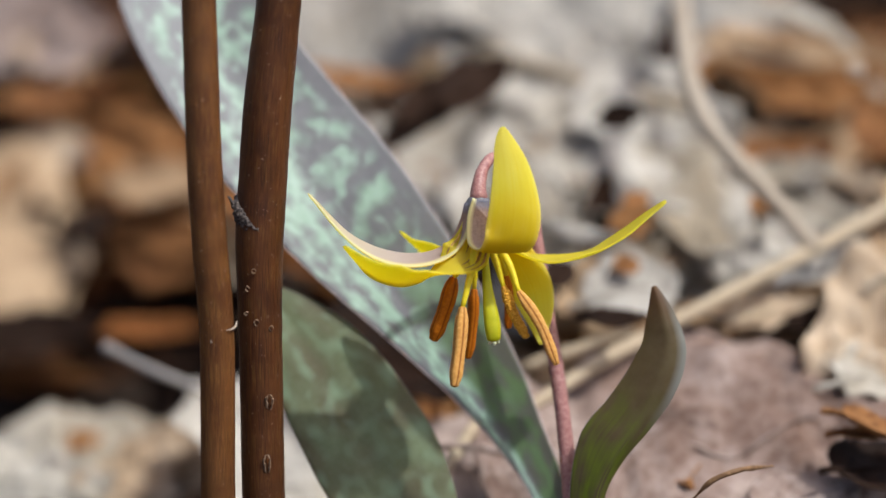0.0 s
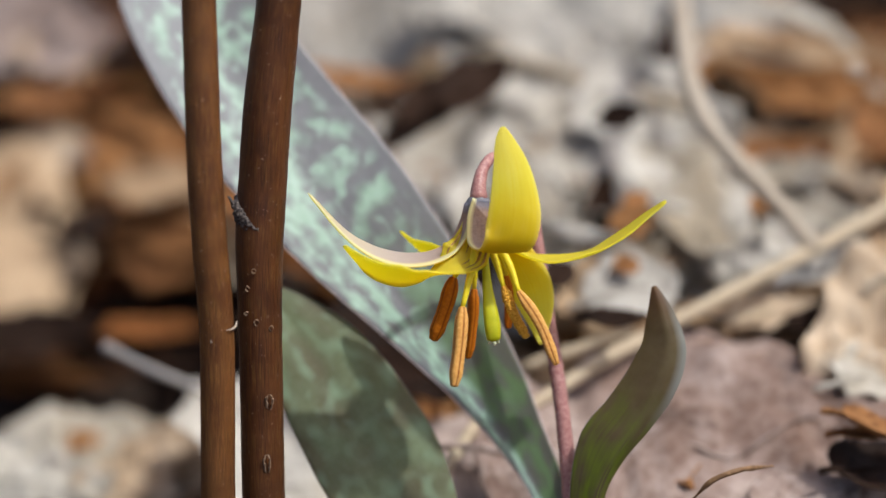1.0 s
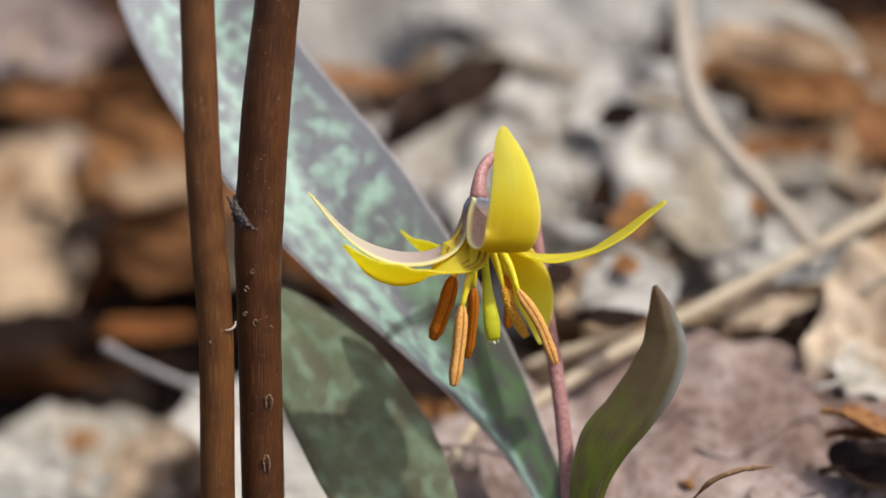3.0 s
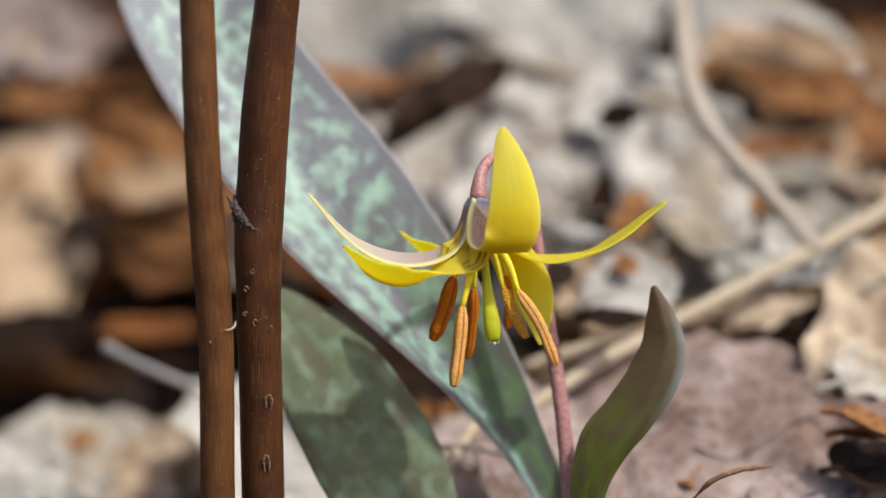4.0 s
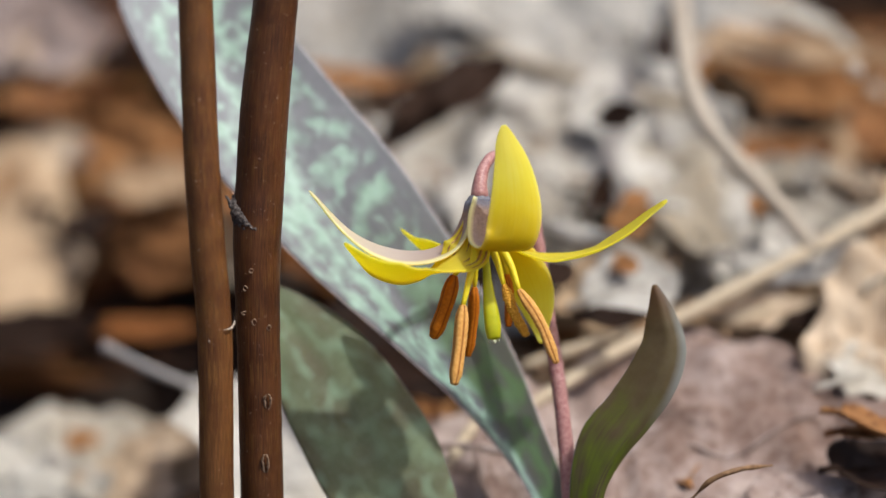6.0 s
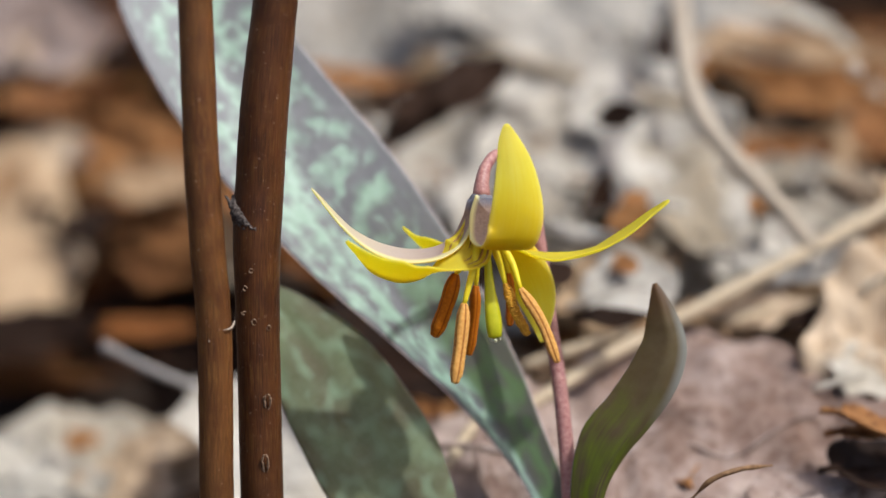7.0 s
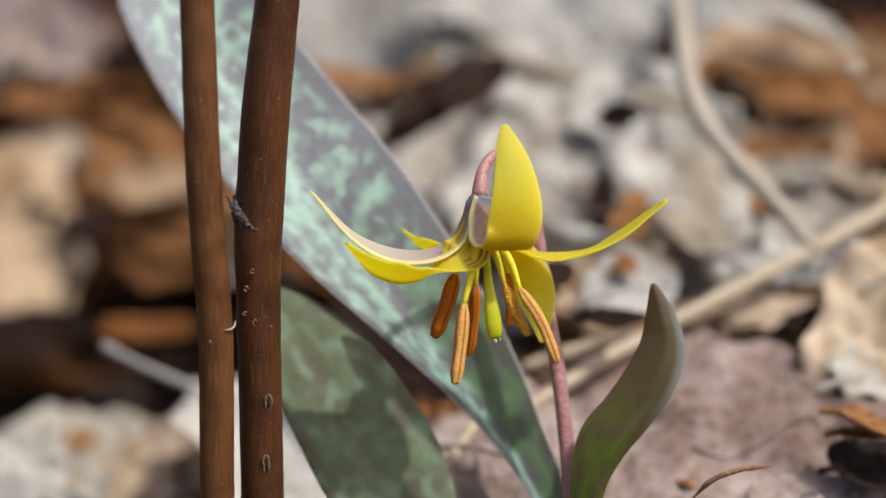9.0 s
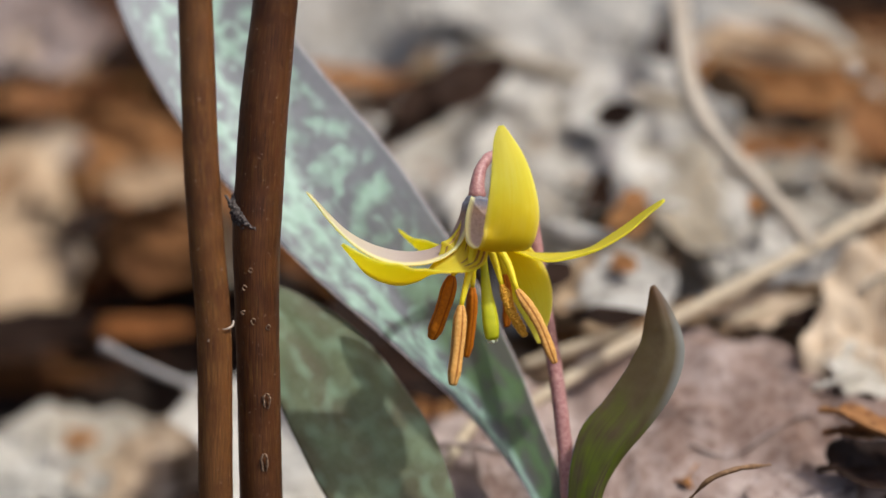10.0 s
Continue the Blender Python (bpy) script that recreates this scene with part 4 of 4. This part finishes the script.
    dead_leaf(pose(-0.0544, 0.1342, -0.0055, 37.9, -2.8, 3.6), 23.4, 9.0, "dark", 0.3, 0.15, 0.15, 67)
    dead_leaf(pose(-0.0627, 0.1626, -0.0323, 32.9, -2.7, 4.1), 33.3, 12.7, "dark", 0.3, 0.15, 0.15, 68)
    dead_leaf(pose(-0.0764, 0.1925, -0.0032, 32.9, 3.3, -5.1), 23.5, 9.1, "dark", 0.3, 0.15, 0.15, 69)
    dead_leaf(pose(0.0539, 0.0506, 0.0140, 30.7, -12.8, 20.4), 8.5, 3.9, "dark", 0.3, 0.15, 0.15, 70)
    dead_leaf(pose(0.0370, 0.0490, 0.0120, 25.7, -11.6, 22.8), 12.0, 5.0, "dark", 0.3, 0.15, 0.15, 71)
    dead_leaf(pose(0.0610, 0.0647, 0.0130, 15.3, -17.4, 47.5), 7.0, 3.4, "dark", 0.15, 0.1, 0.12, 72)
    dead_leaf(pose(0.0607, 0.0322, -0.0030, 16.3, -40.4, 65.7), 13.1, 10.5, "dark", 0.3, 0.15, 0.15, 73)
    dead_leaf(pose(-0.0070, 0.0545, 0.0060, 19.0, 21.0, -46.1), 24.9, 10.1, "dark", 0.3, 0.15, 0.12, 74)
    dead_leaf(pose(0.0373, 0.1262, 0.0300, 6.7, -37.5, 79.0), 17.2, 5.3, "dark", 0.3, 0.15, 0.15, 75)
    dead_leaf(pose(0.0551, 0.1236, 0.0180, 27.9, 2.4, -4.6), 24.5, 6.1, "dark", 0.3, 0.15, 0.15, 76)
    dead_leaf(pose(-0.0439, 0.1303, -0.0055, 32.4, -6.6, 10.2), 14.7, 8.2, "brown", 0.3, 0.15, 0.15, 77)
    dead_leaf(pose(0.0284, 0.0673, 0.0220, 29.3, -25.4, 37.4), 7.2, 6.3, "brown", 0.3, 0.15, 0.15, 79)
    dead_leaf(pose(0.0267, 0.0654, 0.0150, 29.3, -25.4, 37.4), 8.1, 5.4, "tan", 0.3, 0.15, 0.15, 80)
    dead_leaf(pose(0.0471, 0.0656, 0.0260, 19.3, -33.4, 57.6), 4.3, 3.4, "brown", 0.3, 0.15, 0.15, 81)
    dead_leaf(pose(-0.0134, 0.1220, 0.0260, 27.9, 2.4, -4.6), 18.7, 4.9, "brown", 0.3, 0.15, 0.15, 82)
    dead_leaf(pose(0.0549, 0.1032, 0.0200, 32.9, -3.3, 5.1), 18.1, 6.6, "brown", 0.3, 0.15, 0.15, 83)
    dead_leaf(pose(-0.0640, 0.1909, 0.0080, 32.4, -6.6, 10.2), 19.2, 7.7, "dark", 0.3, 0.15, 0.15, 84)
    dead_leaf(pose(-0.0610, 0.1340, -0.0122, 26.7, -8.9, 17.2), 14.0, 4.9, "brown", 0.3, 0.15, 0.15, 85)
    dead_leaf(pose(-0.0487, 0.1478, -0.0200, 32.4, -6.6, 10.2), 17.2, 6.0, "rust", 0.3, 0.15, 0.15, 86)
    dead_leaf(pose(-0.0709, 0.1283, -0.0279, 32.4, -6.6, 10.2), 17.8, 7.1, "brown", 0.3, 0.15, 0.15, 87)
    dead_leaf(pose(0.0700, 0.1028, 0.0240, 19.3, -33.4, 57.6), 12.1, 11.1, "brown", 0.3, 0.15, 0.15, 88)
    dead_leaf(pose(0.0570, 0.1213, 0.0360, 8.2, 10.8, -32.3), 25.4, 6.8, "white", 0.5, -0.1, 0.12, 130)
    dead_leaf(pose(0.0573, 0.1217, 0.0300, 12.9, 1.6, -6.8), 28.0, 4.8, "tan", 0.4, 0.1, 0.1, 131)
    dead_leaf(pose(0.0357, 0.0880, 0.0200, 3.3, 14.6, -77.2), 39.4, 16.1, "white", 0.3, 0.1, 0.16, 132)
    dead_leaf(pose(0.0191, 0.0904, 0.0200, 3.0, -9.6, 72.7), 33.2, 13.7, "pale", 0.3, 0.1, 0.14, 133)
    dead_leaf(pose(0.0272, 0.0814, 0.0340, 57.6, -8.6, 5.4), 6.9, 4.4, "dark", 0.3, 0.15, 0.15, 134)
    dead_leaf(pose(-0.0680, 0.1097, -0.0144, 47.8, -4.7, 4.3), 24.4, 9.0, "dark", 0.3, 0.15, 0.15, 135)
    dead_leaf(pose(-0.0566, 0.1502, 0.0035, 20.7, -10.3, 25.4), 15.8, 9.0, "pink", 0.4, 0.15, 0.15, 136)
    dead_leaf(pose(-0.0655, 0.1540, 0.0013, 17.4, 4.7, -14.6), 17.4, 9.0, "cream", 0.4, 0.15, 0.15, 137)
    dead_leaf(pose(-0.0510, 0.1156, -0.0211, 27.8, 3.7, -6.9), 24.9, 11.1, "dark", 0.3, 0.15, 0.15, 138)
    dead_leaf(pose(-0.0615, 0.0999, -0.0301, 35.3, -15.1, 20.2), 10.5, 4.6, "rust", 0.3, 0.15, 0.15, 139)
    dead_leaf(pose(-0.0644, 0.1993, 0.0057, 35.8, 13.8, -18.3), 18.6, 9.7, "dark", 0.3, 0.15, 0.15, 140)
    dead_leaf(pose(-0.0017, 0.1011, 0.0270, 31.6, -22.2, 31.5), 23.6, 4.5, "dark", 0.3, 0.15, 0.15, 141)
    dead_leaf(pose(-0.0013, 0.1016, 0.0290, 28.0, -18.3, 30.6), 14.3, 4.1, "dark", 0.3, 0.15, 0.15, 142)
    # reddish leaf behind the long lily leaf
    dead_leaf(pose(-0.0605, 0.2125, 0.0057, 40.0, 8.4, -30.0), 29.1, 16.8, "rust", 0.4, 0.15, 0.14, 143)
    # near-black leaves painted in for shaded gaps, torn edges and patches
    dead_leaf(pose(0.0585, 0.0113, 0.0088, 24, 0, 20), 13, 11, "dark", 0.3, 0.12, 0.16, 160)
    dead_leaf(pose(0.0577, 0.0118, 0.0135, 24, 0, 8), 10, 2.6, "brown", 0.6, 0.12, 0.16, 163)
    dead_leaf(pose(-0.0584, 0.0803, -0.0203, 22, 0, 12), 9, 4.6, "brown", 0.5, 0.12, 0.16, 164)
    dead_leaf(pose(-0.0393, 0.0654, -0.0170, 22, 0, 60), 7, 3.6, "tan", 0.5, 0.12, 0.16, 165)
    dead_leaf(pose(-0.0640, 0.1130, -0.0225, 27, 0, 5), 24, 7, "brown", 0.5, 0.12, 0.16, 166)
    dead_leaf(pose(-0.0465, 0.1280, -0.0095, 32, 0, -10), 18, 10, "brown", 0.5, 0.12, 0.16, 167)
    dead_leaf(pose(-0.0536, 0.1165, -0.0165, 27, 0, 0), 30, 5, "rust", 0.4, 0.12, 0.16, 168)
    dead_leaf(pose(-0.0630, 0.1400, -0.0180, 32, 0, 15), 26, 14, "rust", 0.4, 0.12, 0.16, 169)
    dead_leaf(pose(-0.0485, 0.1310, 0.0040, 32, 0, 20), 16, 9, "tan", 0.5, 0.12, 0.16, 170)
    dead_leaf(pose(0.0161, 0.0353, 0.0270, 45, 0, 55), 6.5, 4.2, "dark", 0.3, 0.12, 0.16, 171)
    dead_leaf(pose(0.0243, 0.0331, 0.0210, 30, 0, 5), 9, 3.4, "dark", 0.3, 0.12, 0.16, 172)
    dead_leaf(pose(0.0266, 0.0506, 0.0220, 30, 0, 40), 4.2, 3.6, "brown", 0.4, 0.12, 0.16, 173)
    dead_leaf(pose(0.0287, 0.0635, 0.0270, 35, 0, 55), 6, 4, "brown", 0.4, 0.12, 0.16, 174)
    dead_leaf(pose(0.0488, 0.0525, 0.0130, 18, 0, 12), 15, 8, "cream", 0.4, 0.12, 0.2, 175)
    dead_leaf(pose(0.0401, 0.0517, 0.0130, 18, 0, -20), 11, 6, "tan", 0.4, 0.12, 0.2, 176)
    dead_leaf(pose(0.0271, 0.0506, 0.0180, 38, 0, 35), 17, 11, "grey", 0.3, 0.12, 0.2, 177)
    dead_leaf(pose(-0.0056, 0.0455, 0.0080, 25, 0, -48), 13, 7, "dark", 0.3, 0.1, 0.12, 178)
    dead_leaf(pose(-0.0735, 0.1765, 0.0160, 42, 0, -20), 34, 20, "pink", 0.3, 0.12, 0.14, 179)
    dead_leaf(pose(-0.0661, 0.1620, 0.0080, 36, 0, 15), 24, 9, "brown", 0.4, 0.12, 0.16, 180)
    dead_leaf(pose(-0.0509, 0.1426, 0.0060, 36, 0, -25), 22, 12, "brown", 0.4, 0.12, 0.2, 181)
    # low brown hollow, its shade put in as near-black leaves
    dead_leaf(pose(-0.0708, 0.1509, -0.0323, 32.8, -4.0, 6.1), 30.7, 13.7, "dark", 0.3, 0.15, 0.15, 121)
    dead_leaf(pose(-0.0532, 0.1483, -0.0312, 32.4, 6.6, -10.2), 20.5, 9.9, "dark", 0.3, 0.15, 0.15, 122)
    dead_leaf(pose(-0.0644, 0.1160, -0.0234, 25.9, -2.4, 4.8), 36.4, 12.8, "rust", 0.3, 0.15, 0.15, 123)
    dead_leaf(pose(-0.0484, 0.1384, -0.0323, 22.8, -2.8, 6.5), 14.0, 8.4, "brown", 0.3, 0.15, 0.15, 124)


def litter_around():
    """Loose leaves over and under those, and beyond."""
    rnd = random.Random(11)
    kinds = []
    for k, tone in enumerate(("dark", "brown", "dark", "brown", "dark", "tan", "brown", "dark")):
        kinds.append(dead_leaf(pose(0.3 + 0.05 * k, -0.3, 0.004, 4, 3, 40 * k), rnd.uniform(45, 75), rnd.uniform(22, 36), tone, rnd.uniform(0.2, 0.5), rnd.uniform(0, 0.2), 0.18, 60 + k, 0.25 if k % 3 == 0 else 0))
    for _ in range(150):
        x, y = rnd.uniform(-0.17, 0.17), rnd.uniform(0.0, 0.36)
        k = rnd.randrange(8)
        spot = pose(x, y, rnd.uniform(-0.009, -0.003) - hollow(x, y), rnd.gauss(0, 9), rnd.gauss(0, 9), rnd.uniform(0, 360))
        if x > -0.02 or x < -0.1 or y > 0.125:
            copy_thing(kinds[k], spot)
    bits = []
    for k, tone in enumerate(("brown", "tan", "dark", "brown", "cream", "pale", "grey", "tan")):
        bits.append(dead_leaf(pose(0.3 + 0.03 * k, -0.36, 0.003, 4, 3, 40 * k), rnd.uniform(12, 24), rnd.uniform(7, 13), tone, rnd.uniform(0.2, 0.6), rnd.uniform(0, 0.3), 0.22, 80 + k, 0, "torn dead leaf scrap on the forest floor", 1.6, "leaf_scrap"))
    for _ in range(260):
        y = 0.02 + 0.3 * rnd.random()
        x = rnd.uniform(-0.075, 0.075) * (1 + y * 2.2)
        if y < 0.06 and -0.05 < x < 0.03 or y < 0.1 and (x > 0 or x < -0.015):
            continue
        k = rnd.randrange(0, 5) if x < -0.005 else rnd.randrange(2, 8)
        spot = pose(x, y, rnd.uniform(0.002, 0.018) - hollow(x, y), rnd.gauss(15, 25), rnd.gauss(0, 25), rnd.uniform(0, 360))
        if x > -0.02 or y > 0.115:
            copy_thing(bits[k], spot)


def scraps_by_the_straw():
    """Small curled scraps heaped behind the straw and between the pale leaves."""
    rnd = random.Random(37)
    bits = []
    for k, tone in enumerate(("tan", "cream", "pale", "white", "white", "tan", "pale", "cream")):
        bits.append(dead_leaf(pose(0.34 + 0.03 * k, -0.42, 0.003, 4, 3, 40 * k), rnd.uniform(14, 24), rnd.uniform(7, 12), tone, rnd.uniform(0.4, 0.8), rnd.uniform(0.1, 0.3), 0.26, 150 + k, 0, "curled dead leaf scrap on the forest floor", 1.8, "leaf_scrap"))
    for _ in range(46):
        y = rnd.uniform(0.056, 0.105)
        x = rnd.uniform(0.012, 0.075)
        k = rnd.randrange(8)
        copy_thing(bits[k], pose(x, y, rnd.uniform(0.010, 0.020), rnd.gauss(18, 16), rnd.gauss(0, 16), rnd.uniform(0, 360)))


def stalks():
    def stalk(name, pts, radii, mat, label):
        ob = thing(name, pts[0], label, name.replace("_", " "))
        part("shaft", tube(pts, radii, 60, 12, rough=0.22, grain=0.35, seed=len(label)), mat, ob)
        if name in ("straw", "dry_vine"):
            mid = spline(pts, 41)
            for k in (13, 30):
                way = unit(mid[k + 1] - mid[k - 1])
                part("joint", tube([mid[k] - way * 0.8, mid[k], mid[k] + way * 0.8], [r * radii[1] for r in (0.95, 1.12, 0.95)], 8, 12), mat, ob)
    stalk("straw", [(11.06, 26.51, 10), (20.34, 33.8, 13), (28.64, 40.53, 15), (38.67, 46.44, 18), (50.77, 54.78, 21), (67.95, 67.73, 25)], [0.95, 1.05, 1.1, 1.15, 1.2, 1.3], M_STRAW, "long tan dry straw lying over dead leaves")
    stalk("straw", [(11.82, 41.47, 10), (18.3, 42.54, 12), (27.33, 45.46, 14)], [0.8, 0.9, 0.7], M_STRAW, "short tan dry straw among dead leaves")
    stalk("straw", [(0.46, 12.4, 8), (5.15, 24.3, 10), (9.14, 29.31, 12)], [0.8, 0.9, 0.7], M_STRAW, "pale dry straw under the lily leaves")
    stalk("dry_vine", [(36.92, 108.7, 47.57), (36.78, 90.46, 45.03), (36.6, 73.88, 42.47), (38.8, 66.57, 38.12), (43.3, 61.73, 33.71), (48.7, 58.96, 28.4), (54.28, 57.15, 22.0)], [1.6, 1.55, 1.5, 1.5, 1.45, 1.4, 1.3], M_VINE, "curving tan dry vine over pale dead leaves")
    stalk("dry_vine", [(4.36, 132.18, 28), (14.47, 120.34, 29), (26.84, 107.61, 29), (40.38, 95.27, 30)], [1.1, 1.3, 1.3, 1.0], M_STRAW, "thin tan dry vine across pale leaves")
    stalk("stick", [(-49.96, 55.91, 7), (-47.73, 57.13, 5), (-43.1, 56.06, 3), (-35.75, 57.35, -1)], [0.9, 0.62, 0.58, 0.6], M_STICK, "short grey weathered stick among dead leaves")
    # pale bead with a dark tip, added in place of a blurred glint
    seed = thing("seed_husk", (62.97, 84.81, 40), "small whitish bead in place of a bright glint among dead leaves", "seed")
    part("husk", blob((62.97, 84.81, 40), (1.25, 1.2, 1.3), 3, 0.12, 3), M_PEEL, seed)
    part("tip", blob((62.95, 84.91, 40.6), (0.3, 0.3, 0.4), 5, 0.2, 1), M_SCAR, seed)
    stalk("dry_tendril", [(31.88, -8.96, 14), (34.43, -9.34, 17), (37.93, -8.44, 18), (42.7, -3.18, 16)], [0.25, 0.34, 0.42, 0.15], M_TENDRIL, "thin curled brown tendril on a dead leaf")
    stalk("straw", [(37.68, 51.56, 10), (44.88, 50.62, 14), (57.99, 63.85, 12), (69.63, 74.99, 12)], [0.7, 0.8, 0.8, 0.7], M_STRAW, "thin dry straw among dead leaves")


def far_litter():
    """The leaf layer farther off, too many to count, as one sheet of loose low-cut leaves."""
    rnd = random.Random(23)
    verts, faces, mats = [], [], []
    for _ in range(5200):
        d = 0.22 + 2.6 * rnd.random() ** 1.3
        a = rnd.uniform(0, 6.283)
        cx, cy = d * math.cos(a), 0.12 + d * math.sin(a)
        if abs(cx) < 0.14 and -0.45 < cy < 0.33:
            continue
        m = pose(cx, cy, rnd.uniform(0.0, 0.012), rnd.gauss(0, 14), rnd.gauss(0, 14), rnd.uniform(0, 360))
        ln, wd, cl = rnd.uniform(0.04, 0.09), rnd.uniform(0.02, 0.045), rnd.uniform(0.0, 0.5)
        first = len(verts)
        for r in range(5):
            t = r / 4
            w = wd * (0.08, 0.42, 0.5, 0.36, 0.05)[r] * rnd.uniform(0.8, 1.2)
            for k in (-1, 0, 1):
                verts.append(m @ Vector(((t - 0.5) * ln, k * w, abs(k) * cl * w + rnd.uniform(0, 0.003))))
        for r in range(4):
            for k in range(2):
                i = first + r * 3 + k
                faces.append((i, i + 3, i + 4, i + 1))
        mats += [rnd.randrange(5)] * 8
    me = bpy.data.meshes.new("leaf_litter")
    me.from_pydata(verts, [], faces)
    for mt in (M_TAN, M_BROWN, M_GREY, M_PALE, M_DARK):
        me.materials.append(mt)
    me.polygons.foreach_set("material_index", mats)
    me.polygons.foreach_set("use_smooth", [True] * len(faces))
    tagged(new("leaf_litter", me), "layer of brown and grey fallen leaves over the soil", "leaf litter", kind="stuff")


LILY = trout_lily()
CURLED = lily_leaves()
FRONT, BACK = dead_stems()
stalks()
litter_in_view()
litter_around()
scraps_by_the_straw()
far_litter()

AXIS = Vector((0, 0.92718, -0.37461))
RISE = Vector((0, 0.37461, 0.92718))


def motions():
    def swayed(ob, rows):
        at = ob.location.copy()
        walk(ob, [(t, Matrix.Translation(at + off * MM) @ turn) for t, (off, turn) in rows])

    def sway(right, up, turn):
        return Vector((right, 0, 0)) + RISE * up, Matrix.Rotation(radians(turn), 4, AXIS)

    def lean(turn):
        return Vector((0, 0, 0)), Matrix.Rotation(radians(turn), 4, Vector((0, 1, 0)))
    swayed(LILY, [
        (0, sway(0.000, -0.000, 0.00)),
        (0.5, sway(0.001, -0.012, 0.06)),
        (1, sway(0.001, 0.017, 0.07)),
        (1.5, sway(0.048, 0.005, 0.16)),
        (2, sway(0.017, 0.050, 0.10)),
        (2.5, sway(-0.028, 0.099, 0.24)),
        (4, sway(-0.031, 0.002, 0.09)),
        (4.5, sway(-0.125, -0.009, -0.04)),
        (5, sway(-0.003, 0.006, 0.09)),
        (5.5, sway(0.066, 0.056, 0.16)),
        (7, sway(0.405, 0.315, 0.75)),
        (7.5, sway(0.076, 0.204, 0.45)),
        (8, sway(-0.260, 0.233, 0.37)),
        (8.5, sway(-0.125, 0.195, 0.02)),
        (9, sway(0.287, 0.299, 0.30)),
        (9.5, sway(0.106, 0.131, 0.15)),
        (10, sway(0.092, 0.042, 0.07)),
    ])
    swayed(CURLED, [
        (0, sway(0.000, -0.000, 0.00)),
        (0.5, sway(0.047, -0.037, -0.16)),
        (1, sway(0.000, -0.000, 0.00)),
        (1.5, sway(0.050, -0.011, 0.08)),
        (2, sway(0.003, 0.027, 0.24)),
        (2.5, sway(-0.009, 0.141, 0.28)),
        (4, sway(0.022, 0.015, -0.19)),
        (4.5, sway(-0.113, -0.142, -0.60)),
        (5, sway(-0.038, 0.000, 0.18)),
        (5.5, sway(-0.013, 0.069, 0.28)),
        (7, sway(0.182, 0.297, 0.07)),
        (7.5, sway(0.094, 0.062, 0.24)),
        (8, sway(0.063, 0.405, 0.21)),
        (8.5, sway(-0.040, 0.218, 0.00)),
        (9, sway(-0.026, 0.306, -0.04)),
        (9.5, sway(-0.026, 0.073, 0.03)),
        (10, sway(0.016, -0.014, 0.25)),
    ])
    stems = [
        (0, lean(0.000)),
        (0.5, lean(0.000)),
        (1, lean(0.000)),
        (1.5, lean(0.000)),
        (2, lean(0.000)),
        (2.5, lean(-0.123)),
        (4, lean(-0.167)),
        (4.5, lean(-0.167)),
        (5, lean(0.019)),
        (5.5, lean(-0.164)),
        (7, lean(-0.229)),
        (7.5, lean(0.066)),
        (8, lean(0.023)),
        (8.5, lean(-0.210)),
        (9, lean(-0.084)),
        (9.5, lean(-0.185)),
        (10, lean(-0.104)),
    ]
    swayed(FRONT, stems)
    swayed(BACK, stems)


motions()
